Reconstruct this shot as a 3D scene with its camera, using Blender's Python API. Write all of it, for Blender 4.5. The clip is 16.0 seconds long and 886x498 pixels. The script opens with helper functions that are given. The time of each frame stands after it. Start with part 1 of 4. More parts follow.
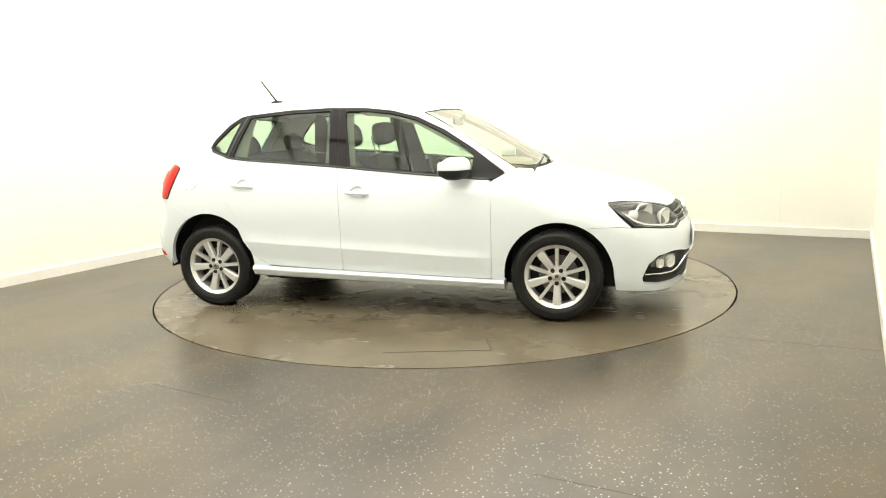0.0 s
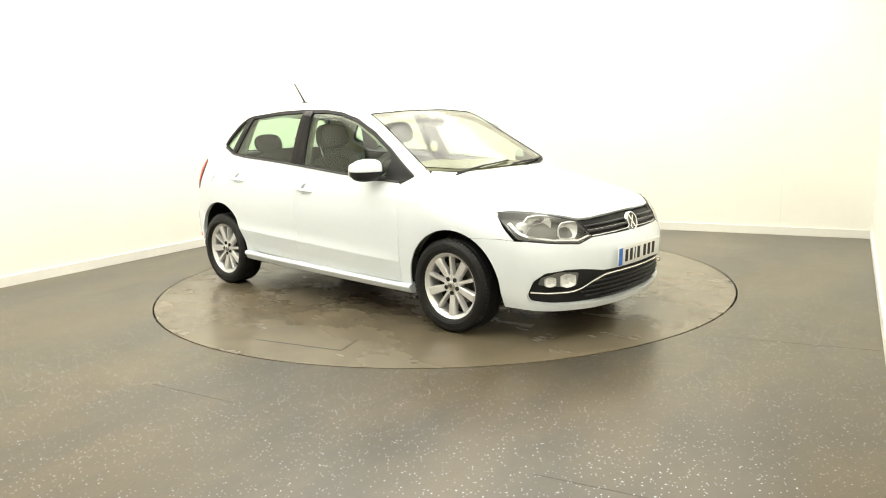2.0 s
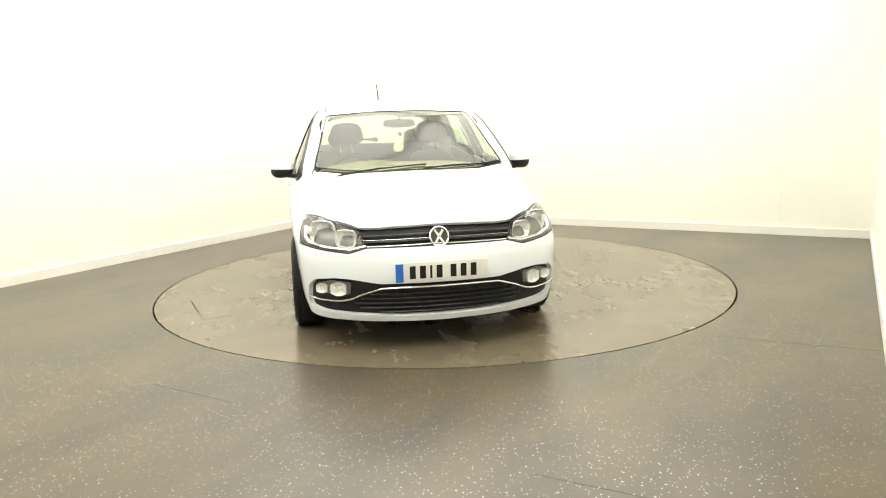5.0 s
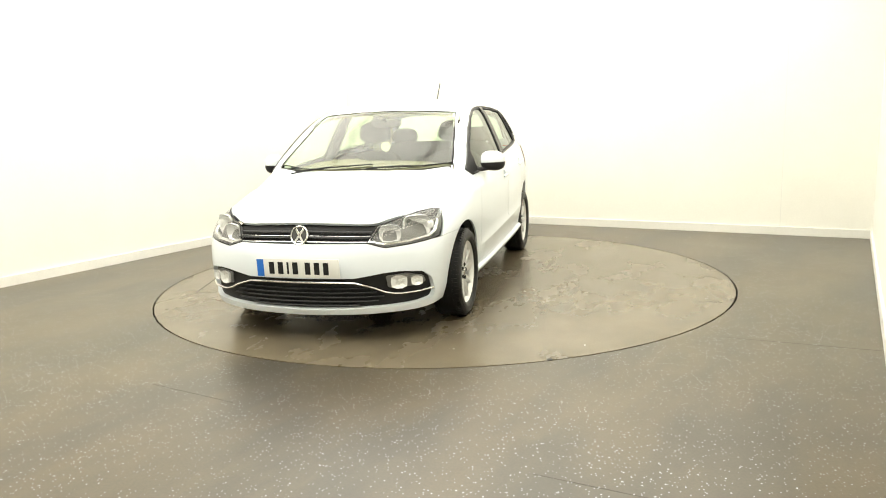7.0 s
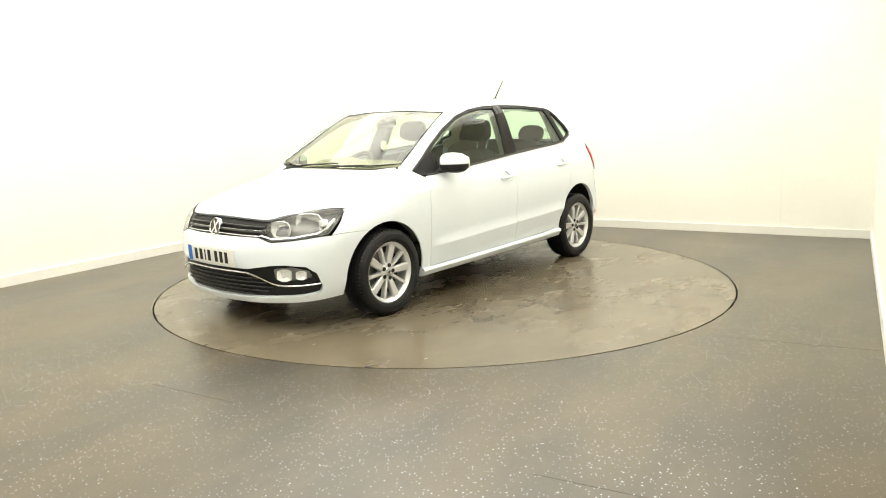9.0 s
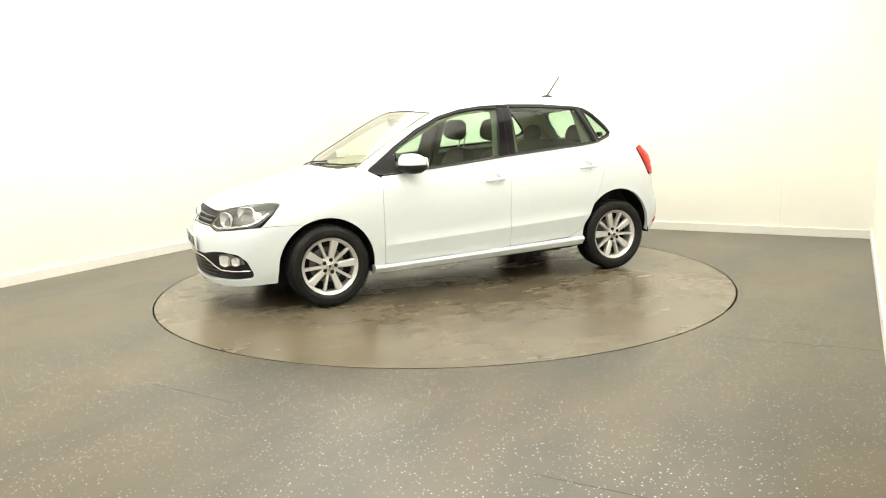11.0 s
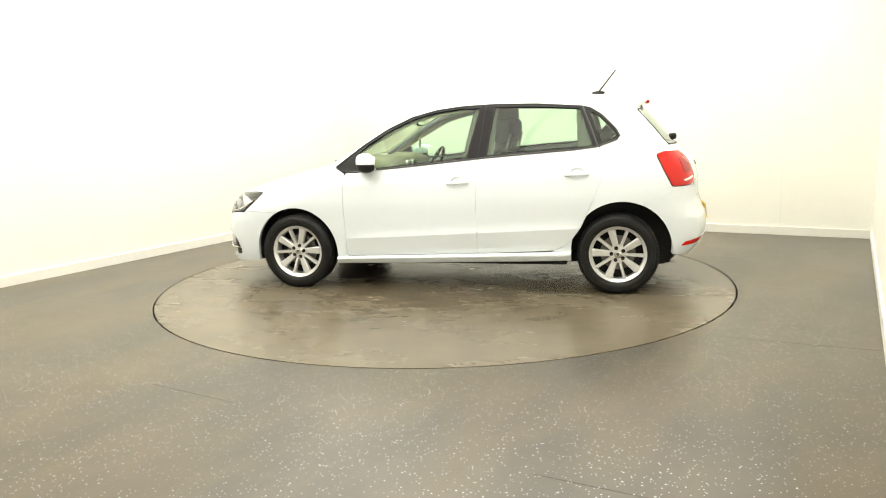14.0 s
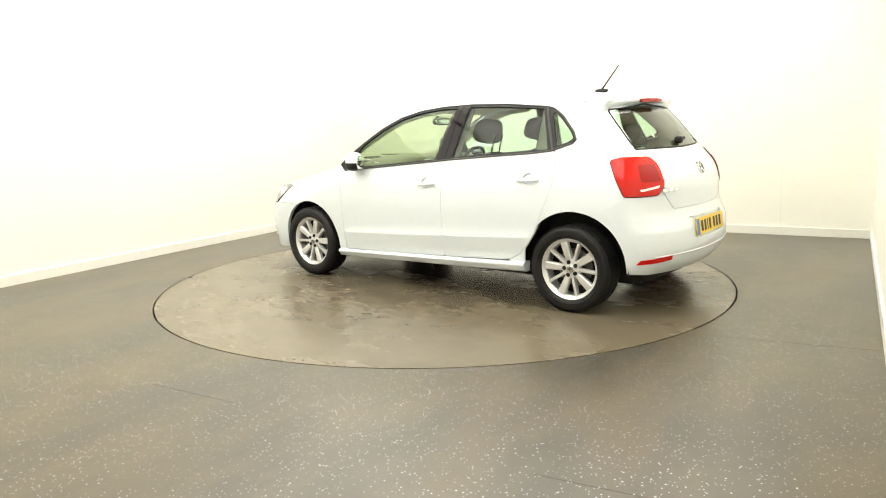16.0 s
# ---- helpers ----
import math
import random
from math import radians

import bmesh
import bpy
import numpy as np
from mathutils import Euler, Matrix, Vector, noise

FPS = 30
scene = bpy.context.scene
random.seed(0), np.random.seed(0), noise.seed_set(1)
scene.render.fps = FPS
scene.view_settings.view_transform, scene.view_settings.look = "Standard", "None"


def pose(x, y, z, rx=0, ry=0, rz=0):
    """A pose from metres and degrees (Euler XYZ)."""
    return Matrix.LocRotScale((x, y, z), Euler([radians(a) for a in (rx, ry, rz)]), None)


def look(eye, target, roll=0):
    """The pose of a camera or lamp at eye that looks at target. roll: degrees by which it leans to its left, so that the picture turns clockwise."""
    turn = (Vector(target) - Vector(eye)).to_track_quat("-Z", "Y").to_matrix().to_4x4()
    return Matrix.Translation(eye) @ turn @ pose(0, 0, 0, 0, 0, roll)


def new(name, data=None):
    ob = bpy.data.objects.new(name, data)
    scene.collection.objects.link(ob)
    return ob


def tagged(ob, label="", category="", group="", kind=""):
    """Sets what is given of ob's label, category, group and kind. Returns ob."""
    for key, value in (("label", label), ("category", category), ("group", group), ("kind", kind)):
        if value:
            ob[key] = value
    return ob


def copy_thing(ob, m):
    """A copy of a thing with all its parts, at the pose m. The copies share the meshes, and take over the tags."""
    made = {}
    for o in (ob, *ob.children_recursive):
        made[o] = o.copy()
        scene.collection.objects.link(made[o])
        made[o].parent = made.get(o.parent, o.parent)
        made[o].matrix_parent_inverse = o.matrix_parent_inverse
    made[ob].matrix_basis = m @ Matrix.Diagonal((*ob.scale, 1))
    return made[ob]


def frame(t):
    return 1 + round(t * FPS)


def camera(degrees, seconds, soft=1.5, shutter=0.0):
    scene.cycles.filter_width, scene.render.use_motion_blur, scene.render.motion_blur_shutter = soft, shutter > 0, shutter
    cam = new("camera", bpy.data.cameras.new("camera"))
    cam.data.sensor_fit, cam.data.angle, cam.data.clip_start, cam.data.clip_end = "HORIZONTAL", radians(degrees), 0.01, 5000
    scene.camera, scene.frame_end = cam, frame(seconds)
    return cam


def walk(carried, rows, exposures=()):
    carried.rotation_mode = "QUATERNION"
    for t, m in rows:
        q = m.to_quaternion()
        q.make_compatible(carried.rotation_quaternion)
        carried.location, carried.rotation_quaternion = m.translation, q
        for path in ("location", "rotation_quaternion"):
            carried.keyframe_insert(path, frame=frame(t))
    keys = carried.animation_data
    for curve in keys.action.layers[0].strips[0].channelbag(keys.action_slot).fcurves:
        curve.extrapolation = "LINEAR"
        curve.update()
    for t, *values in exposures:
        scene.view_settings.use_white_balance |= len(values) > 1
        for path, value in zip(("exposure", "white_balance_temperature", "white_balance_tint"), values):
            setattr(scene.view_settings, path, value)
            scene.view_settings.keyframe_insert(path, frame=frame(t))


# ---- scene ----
from mathutils.geometry import delaunay_2d_cdt

# ---- camera: fixed on a stand beside the wall, looking down at the turntable ----
cam = camera(61.89, 16.0, soft=1.0)
EYE, AIM = (-0.005, -5.960, 1.292), (-0.003, -0.051, 0.248)
walk(cam, [(0.0, look(EYE, AIM, -1.78)), (16.0, look(EYE, AIM, -1.78))], [(0.0, 0.0, 6500, 10), (16.0, 0.0, 6500, 10)])

# ---- world and light: a closed white photo bay, lit by ceiling panels ----
world = bpy.data.worlds.new("world")
world.use_nodes = True
world.node_tree.nodes["Background"].inputs[0].default_value = (0.9, 0.95, 1.0, 1)
world.node_tree.nodes["Background"].inputs[1].default_value = 0.05
scene.world = world
PANEL_GLOW = 3.55
ROOM_H = 3.4


# ---- materials ----
def material(name, colour=(0.8, 0.8, 0.8), rough=0.5, metal=0.0, **more):
    m = bpy.data.materials.new(name)
    m.use_nodes = True
    b = m.node_tree.nodes["Principled BSDF"]
    b.inputs["Base Color"].default_value = (*colour, 1)
    b.inputs["Roughness"].default_value = rough
    b.inputs["Metallic"].default_value = metal
    for key, value in more.items():
        b.inputs[key.replace("_", " ")].default_value = value
    return m


def node(m, kind, links=None, **values):
    """Adds a node; values set inputs by name, links joins inputs to sockets."""
    n = m.node_tree.nodes.new(kind)
    for key, value in values.items():
        n.inputs[key.replace("_", " ")].default_value = value
    for key, socket in (links or {}).items():
        m.node_tree.links.new(socket, n.inputs[key])
    return n


def bsdf(m):
    return m.node_tree.nodes["Principled BSDF"]


def ramp(m, fac, stops):
    n = m.node_tree.nodes.new("ShaderNodeValToRGB")
    m.node_tree.links.new(fac, n.inputs[0])
    e = n.color_ramp.elements
    while len(e) < len(stops):
        e.new(0.5)
    for el, (at, c) in zip(e, stops):
        el.position, el.color = at, (*c, 1) if len(c) == 3 else c
    return n.outputs[0]


def mixed(m, fac, a, b, blend="MIX"):
    n = m.node_tree.nodes.new("ShaderNodeMix")
    n.data_type, n.blend_type = "RGBA", blend
    for socket, value in ((n.inputs[0], fac), (n.inputs[6], a), (n.inputs[7], b)):
        if isinstance(value, bpy.types.NodeSocket):
            m.node_tree.links.new(value, socket)
        elif isinstance(value, tuple):
            socket.default_value = (*value, 1)
        else:
            socket.default_value = value
    return n.outputs[2]


def put(m, key, socket):
    m.node_tree.links.new(socket, bsdf(m).inputs[key])


def bump(m, height, strength=0.2, distance=0.002):
    n = node(m, "ShaderNodeBump", {"Height": height}, Strength=strength, Distance=distance)
    put(m, "Normal", n.outputs[0])


def coords(m):
    return m.node_tree.nodes.new("ShaderNodeTexCoord").outputs["Object"]


def noisy(m, where, scale, detail=4.0, rough=0.55):
    return node(m, "ShaderNodeTexNoise", {"Vector": where}, Scale=scale, Detail=detail, Roughness=rough).outputs[0]


def maths(m, how, a, b):
    n = m.node_tree.nodes.new("ShaderNodeMath")
    n.operation = how
    for socket, value in zip(n.inputs, (a, b)):
        if isinstance(value, bpy.types.NodeSocket):
            m.node_tree.links.new(value, socket)
        else:
            socket.default_value = value
    return n.outputs[0]


def grey(v):
    return (v, v, v)


def along(m, p, turn, scale):
    """The place turned about the upright and squeezed, for marks that run one way."""
    turned = node(m, "ShaderNodeMapping", {"Vector": p}, Rotation=(0, 0, radians(turn))).outputs[0]
    return node(m, "ShaderNodeMapping", {"Vector": turned}, Scale=scale).outputs[0]


def make_floor():
    """Speckled safety vinyl: grey-brown, worn tan where cars are driven in, pale blue-white flecks."""
    m = material("floor_vinyl", rough=0.35)
    p = coords(m)
    drive = along(m, p, -59, (0.35, 1.0, 1.0))
    big, mid, fine = noisy(m, p, 0.7), noisy(m, p, 3.0, 6), noisy(m, p, 90, 3)
    tracks, smudge = noisy(m, drive, 1.6, 7, 0.6), noisy(m, drive, 3.2, 5, 0.6)
    c = ramp(m, big, [(0.35, (0.052, 0.045, 0.034)), (0.65, (0.072, 0.061, 0.044))])
    c = mixed(m, ramp(m, tracks, [(0.42, grey(0.0)), (0.58, grey(0.7))]), c, (0.118, 0.092, 0.055))
    c = mixed(m, 0.7, c, ramp(m, mid, [(0.3, grey(0.80)), (0.7, (1.14, 1.13, 1.10))]), "MULTIPLY")
    c = mixed(m, 0.8, c, ramp(m, smudge, [(0.40, grey(1.05)), (0.56, grey(1.0)), (0.74, grey(0.74))]), "MULTIPLY")
    c = mixed(m, 0.35, c, ramp(m, fine, [(0.35, grey(0.7)), (0.65, grey(1.25))]), "MULTIPLY")
    wear = ramp(m, noisy(m, p, 1.3), [(0.36, grey(0.40)), (0.58, grey(1.0))])
    for scale, size, share, colour in ((72.0, 0.20, 0.66, (0.43, 0.45, 0.53)), (46.0, 0.15, 0.64, (0.58, 0.61, 0.69))):
        v = node(m, "ShaderNodeTexVoronoi", {"Vector": p}, Scale=scale)
        some = node(m, "ShaderNodeSeparateColor", {0: v.outputs["Color"]}).outputs[0]
        chip = maths(m, "MULTIPLY", maths(m, "LESS_THAN", v.outputs["Distance"], size), maths(m, "GREATER_THAN", some, share))
        c = mixed(m, maths(m, "MULTIPLY", chip, wear), c, colour)
    put(m, "Base Color", c)
    put(m, "Roughness", ramp(m, big, [(0.3, grey(0.28)), (0.7, grey(0.35))]))
    bump(m, fine, 0.15, 0.001)
    return m


def make_disc():
    """Tan vinyl, rubbed shiny and scuffed where cars stand and steer; the car's dark reflection is put into the colour.
    """
    m = material("turntable_vinyl", rough=0.35)
    p = coords(m)
    big, mid, fine = noisy(m, p, 0.7), noisy(m, p, 3.0, 6), noisy(m, p, 90, 3)
    c = ramp(m, big, [(0.35, (0.141, 0.117, 0.080)), (0.65, (0.166, 0.138, 0.094))])
    c = mixed(m, 0.6, c, ramp(m, mid, [(0.3, grey(0.75)), (0.7, (1.16, 1.15, 1.12))]), "MULTIPLY")
    c = mixed(m, 0.25, c, ramp(m, fine, [(0.35, grey(0.75)), (0.65, grey(1.2))]), "MULTIPLY")
    streak = along(m, p, 0, (0.8, 1.6, 1.0))
    broad, scuff = noisy(m, streak, 1.3, 5, 0.6), noisy(m, streak, 3.2, 4, 0.58)
    reach = node(m, "ShaderNodeVectorMath", {0: p})
    reach.operation = "LENGTH"
    # Colour streaked dark mid-disc, standing in for the car's underside mirrored there.
    field = ramp(m, maths(m, "MULTIPLY", reach.outputs["Value"], 0.45), [(0.0, grey(1.0)), (0.50, grey(1.0)), (0.84, grey(0.06))])
    worn = ramp(m, broad, [(0.40, grey(0.0)), (0.62, grey(1.0))])
    scuff_reflection = mixed(m, worn, ramp(m, scuff, [(0.52, grey(1.0)), (0.70, grey(0.72))]), ramp(m, scuff, [(0.32, grey(0.95)), (0.68, (0.46, 0.44, 0.42))]))
    c = mixed(m, field, c, mixed(m, 1.0, c, scuff_reflection, "MULTIPLY"))
    put(m, "Base Color", c)
    put(m, "Roughness", ramp(m, broad, [(0.36, grey(0.30)), (0.62, grey(0.22))]))
    bump(m, fine, 0.10, 0.001)
    return m


FLOOR, DISC = make_floor(), make_disc()
CEILING = material("ceiling_paint", (0.86, 0.83, 0.70), 0.8)
WALL = material("wall_paint", (0.86, 0.85, 0.785), 0.7)
SKIRT = material("skirting_paint", (0.80, 0.79, 0.74), 0.5)
PANEL = material("light_panel", (1, 1, 1), 0.5, Emission_Color=(1.0, 0.968, 0.85, 1), Emission_Strength=PANEL_GLOW)
DARK = material("black_gap", (0.01, 0.01, 0.01), 0.8)
PAINT = material("white_car_paint", (0.775, 0.83, 0.885), 0.35, Coat_Weight=0.8, Coat_Roughness=0.04)
SEAM = material("seam_weld", (0.07, 0.06, 0.05), 0.6)
RUBBER = material("tyre_rubber", (0.009, 0.009, 0.0095), 0.42, Specular_IOR_Level=0.3)
ALLOY = material("alloy_silver", (0.71, 0.71, 0.71), 0.33, 0.5)
CHROME = material("chrome", (0.75, 0.76, 0.77), 0.12, 1.0)
DISC_STEEL = material("brake_steel", (0.22, 0.21, 0.20), 0.45, 0.8)
BLACK_TRIM = material("black_plastic", (0.014, 0.014, 0.015), 0.5, Specular_IOR_Level=0.3)
BLACK_GLOSS = material("gloss_black", (0.010, 0.008, 0.010), 0.03, Specular_IOR_Level=0.16)
GREY_TRIM = material("grey_plastic", (0.055, 0.055, 0.055), 0.5)
GREY_GLOSS = material("slat_plastic", (0.022, 0.022, 0.024), 0.35)
FABRIC = material("seat_cloth", (0.055, 0.053, 0.047), 0.9)
LINING = material("headlining", (0.62, 0.58, 0.47), 0.9)
DASH = material("dashboard_plastic", (0.16, 0.15, 0.115), 0.6)
LAMP_GREY = material("lamp_bezel", (0.21, 0.21, 0.205), 0.3, 0.3)
LAMP_SILVER = material("lamp_silver", (0.90, 0.91, 0.91), 0.22, 0.2)
INNER_TRIM = material("cabin_plastic", (0.13, 0.125, 0.105), 0.6)
RED_LENS = material("red_lens", (0.60, 0.010, 0.006), 0.1, Specular_IOR_Level=0.4)
RED_DARK = material("dark_red_lens", (0.34, 0.005, 0.006), 0.10, Specular_IOR_Level=0.4)
PLATE_WHITE = material("plate_white", (0.80, 0.80, 0.78), 0.35)
PLATE_YELLOW = material("plate_yellow", (0.80, 0.55, 0.03), 0.35)
PLATE_BLUE = material("plate_blue", (0.02, 0.16, 0.62), 0.35)
FRESH = material("freshener_card", (0.78, 0.78, 0.74), 0.6)
MIRROR = material("mirror_silver", (0.9, 0.9, 0.9), 0.02, 1.0)


def glass(name, tint, sheen=0.08, rough=0.015):
    """A thin pane: clear through, with a gloss that grows at a slant."""
    m = bpy.data.materials.new(name)
    m.use_nodes = True
    t = m.node_tree
    t.nodes.remove(t.nodes["Principled BSDF"])
    clear = node(m, "ShaderNodeBsdfTransparent", Color=(*tint, 1))
    gloss = node(m, "ShaderNodeBsdfGlossy", Roughness=rough)
    mix = t.nodes.new("ShaderNodeMixShader")
    edge = node(m, "ShaderNodeLayerWeight", Blend=0.5)
    steep = node(m, "ShaderNodeMath", {0: edge.outputs["Facing"]})
    steep.operation = "POWER"
    steep.inputs[1].default_value = 4.0
    fr = node(m, "ShaderNodeMapRange", {"Value": steep.outputs[0]}, To_Min=sheen, To_Max=1.0)
    t.links.new(fr.outputs[0], mix.inputs[0])
    t.links.new(clear.outputs[0], mix.inputs[1])
    t.links.new(gloss.outputs[0], mix.inputs[2])
    t.links.new(mix.outputs[0], t.nodes["Material Output"].inputs[0])
    return m


GLASS = glass("tinted_glass", (0.73, 0.88, 0.75), 0.038)
SCREEN = glass("screen_glass", (0.85, 0.90, 0.70), 0.085, 0.12)
CLEAR = glass("clear_plastic", (0.97, 0.97, 0.97), 0.04)


def grain(m, scale, amount, relief=0.0):
    """Fine and coarse unevenness of tone, and a little relief."""
    base = bsdf(m).inputs["Base Color"].default_value[:3]
    p = coords(m)
    lo, hi = tuple(c * (1 - amount) for c in base), tuple(min(1.0, c * (1 + amount)) for c in base)
    fine = noisy(m, p, scale, 5)
    c = mixed(m, 0.5, ramp(m, fine, [(0.3, lo), (0.7, hi)]), ramp(m, noisy(m, p, scale * 0.04, 3), [(0.35, lo), (0.65, hi)]))
    put(m, "Base Color", c)
    rough = bsdf(m).inputs["Roughness"].default_value
    put(m, "Roughness", ramp(m, noisy(m, p, scale * 0.3, 4), [(0.3, (rough * 0.85,) * 3), (0.7, (min(1, rough * 1.15),) * 3)]))
    if relief:
        bump(m, fine, relief, 0.001)


for surface, size, amount, relief in ((WALL, 60, 0.025, 0.08), (SKIRT, 50, 0.04, 0.05), (CEILING, 60, 0.03, 0.05), (RUBBER, 240, 0.3, 0.3), (FABRIC, 420, 0.35, 0.5), (GREY_TRIM, 500, 0.15, 0.2),
                                      (BLACK_TRIM, 500, 0.15, 0.15), (DASH, 400, 0.12, 0.2), (INNER_TRIM, 400, 0.12, 0.2), (LINING, 300, 0.08, 0.2), (ALLOY, 120, 0.05, 0.0), (DISC_STEEL, 150, 0.25, 0.1), (PAINT, 25, 0.012, 0.0)):
    grain(surface, size, amount, relief)


# ---- mesh helpers ----
def link(name, bm, mat, parent=None, label="", smooth=True, angle=35):
    me = bpy.data.meshes.new(name)
    bm.normal_update()
    if smooth:
        for f in bm.faces:
            f.smooth = True
        for e in bm.edges:
            if len(e.link_faces) != 2 or e.calc_face_angle(4) > radians(angle):
                e.smooth = False
    skin, rim = bm.verts.layers.float_vector.get("skin"), bm.faces.layers.int.get("rim")
    shading = [f.normal.copy() if f[rim] else lp.vert[skin].copy() for f in bm.faces for lp in f.loops] if skin and rim else None
    bm.to_mesh(me)
    bm.free()
    if shading:
        me.normals_split_custom_set(shading)
    me.materials.append(mat)
    ob = new(name, me)
    if parent:
        ob.parent = parent
    if label:
        tagged(ob, label)
    return ob


def part(name, bm, mat, parent, label="", **more):
    return link(name, bm, mat, parent, label, **more)


def box(bm, lo, hi, bevel=0.0, m=None):
    lo, hi = Vector(lo), Vector(hi)
    r = bmesh.ops.create_cube(bm, size=1, matrix=(m or Matrix()) @ Matrix.Translation((lo + hi) / 2) @ Matrix.Diagonal((*(hi - lo), 1)))
    if bevel:
        es = list({e for v in r["verts"] for e in v.link_edges})
        bmesh.ops.bevel(bm, geom=es, offset=bevel, segments=2, affect="EDGES", profile=0.6)
    return bm


# ---- room ----
COR_A, COR_B = Vector((-1.24, 4.284)), Vector((4.212, 1.181))
DIR_L, DIR_R = Vector((0.518, 0.855)).normalized(), Vector((0.4836, 0.875)).normalized()
COR_C = COR_B - DIR_R * 9.6
COR_D = COR_A - DIR_L * 10.2
ROOM = [COR_A, COR_B, COR_C, COR_D]


def slab(name, outline, z0, z1, mat):
    bm = bmesh.new()
    lo = [bm.verts.new((p[0], p[1], z0)) for p in outline]
    hi = [bm.verts.new((p[0], p[1], z1)) for p in outline]
    n = len(outline)
    bm.faces.new(hi), bm.faces.new(lo[::-1])
    for i in range(n):
        bm.faces.new((lo[i], lo[(i + 1) % n], hi[(i + 1) % n], hi[i]))
    bmesh.ops.recalc_face_normals(bm, faces=bm.faces)
    return link(name, bm, mat, smooth=False)


def outward(a, b):
    d = (b - a).normalized()
    n = Vector((-d.y, d.x))
    return n if (a + n * 0.1 - Vector((0, -1))).length > (a - n * 0.1 - Vector((0, -1))).length else -n


def room():
    for name, a, b in (("wall_back", COR_A, COR_B), ("wall_right", COR_B, COR_C), ("wall_front", COR_C, COR_D), ("wall_left", COR_D, COR_A)):
        n, d = outward(a, b), (b - a).normalized() * 0.2
        tagged(slab(name, [a - d, b + d, b + d + n * 0.2, a - d + n * 0.2], -0.1, ROOM_H, WALL), "plain cream-white painted wall of the photo bay", "wall", kind="structure")
        a2, b2 = a - n * 0.018, b - n * 0.018
        tagged(slab("baseboard_" + name[5:], [a, b, b2, a2], 0.0, 0.085, SKIRT), "low white painted skirting board along the wall", "skirting board", kind="structure")
    tagged(slab("ceiling", [p + (p - Vector((0, -1))).normalized() * 0.3 for p in ROOM], ROOM_H, ROOM_H + 0.1, CEILING), "plain cream-painted ceiling", "ceiling", kind="structure")


RING_R = 2.2508
GAP = 0.013


def floor():
    seg = 160
    circle = [Vector((RING_R * math.cos(i * math.tau / seg), RING_R * math.sin(i * math.tau / seg))) for i in range(seg)]
    outer = [p + (p - Vector((0, -1))).normalized() * 0.25 for p in ROOM]
    pts = circle + outer
    edges = [(i, (i + 1) % seg) for i in range(seg)] + [(seg + i, seg + (i + 1) % 4) for i in range(4)]
    vs, _, fs, *_ = delaunay_2d_cdt(pts, edges, [], 0, 1e-6)
    bm = bmesh.new()
    bv = [bm.verts.new((p.x, p.y, 0.0)) for p in vs]
    for f in fs:
        c = sum((vs[i] for i in f), Vector((0, 0))) / len(f)
        if c.length > RING_R * 0.999:
            bm.faces.new([bv[i] for i in f])
    bmesh.ops.recalc_face_normals(bm, faces=bm.faces)
    rim = [e for e in bm.edges if len(e.link_faces) == 1 and e.verts[0].co.length < RING_R + 0.01 and e.verts[1].co.length < RING_R + 0.01]
    ext = bmesh.ops.extrude_edge_only(bm, edges=rim)
    for v in (g for g in ext["geom"] if isinstance(g, bmesh.types.BMVert)):
        v.co.z -= 0.06
    for f in bm.faces:
        if f.normal.z < -0.5:
            f.normal_flip()
    ob = link("floor", bm, FLOOR, smooth=False)
    tagged(ob, "grey-brown speckled vinyl floor, scuffed and slightly glossy", "floor", kind="structure")
    bm = bmesh.new()
    bmesh.ops.create_cone(bm, cap_ends=True, segments=96, radius1=RING_R + 0.2, radius2=RING_R + 0.2, depth=0.02, matrix=Matrix.Translation((0, 0, -0.07)))
    pit = link("turntable_pit", bm, DARK, smooth=False)
    tagged(pit, "dark pit under the turntable rim gap", "pit", kind="structure")


def wall_joint():
    """A faint upright joint between two boards of the back wall."""
    d = (COR_B - COR_A).normalized()
    n = outward(COR_A, COR_B)
    p = Vector((3.49, 0.0))
    p.y = COR_A.y + (p.x - COR_A.x) * d.y / d.x
    a, b = p - d * 0.003, p + d * 0.003
    tagged(slab("wall_trim", [a, b, b - n * 0.003, a - n * 0.003], 0.086, ROOM_H, SKIRT), "faint upright joint in the painted wall boards", "wall joint", kind="structure")


def ceiling_light(x, y, turn):
    """A wide flat diffuser in a slim frame, hung just under the ceiling."""
    ob = new("ceiling_light")
    ob.matrix_basis = pose(x, y, ROOM_H, 0, 0, turn)
    w, d = 0.71, 1.08
    for lo, hi in (((-w, -d, -0.10), (w, -d + 0.03, -0.03)), ((-w, d - 0.03, -0.10), (w, d, -0.03)), ((-w, -d + 0.03, -0.10), (-w + 0.03, d - 0.03, -0.03)), ((w - 0.03, -d + 0.03, -0.10), (w, d - 0.03, -0.03))):
        part("frame", box(bmesh.new(), lo, hi, 0.004), SKIRT, ob)
    for dx in (-0.5, 0.5):
        part("hanger", tube(bmesh.new(), [(dx, 0, -0.04), (dx, 0, 0.0)], 0.006, 6), SKIRT, ob)
    part("diffuser", box(bmesh.new(), (-w + 0.031, -d + 0.031, -0.085), (w - 0.031, d - 0.031, -0.05), 0.004), PANEL, ob, "glowing white diffuser")
    return tagged(ob, "wide flat ceiling light in a slim white frame, switched on", "ceiling light", "ceiling lights")


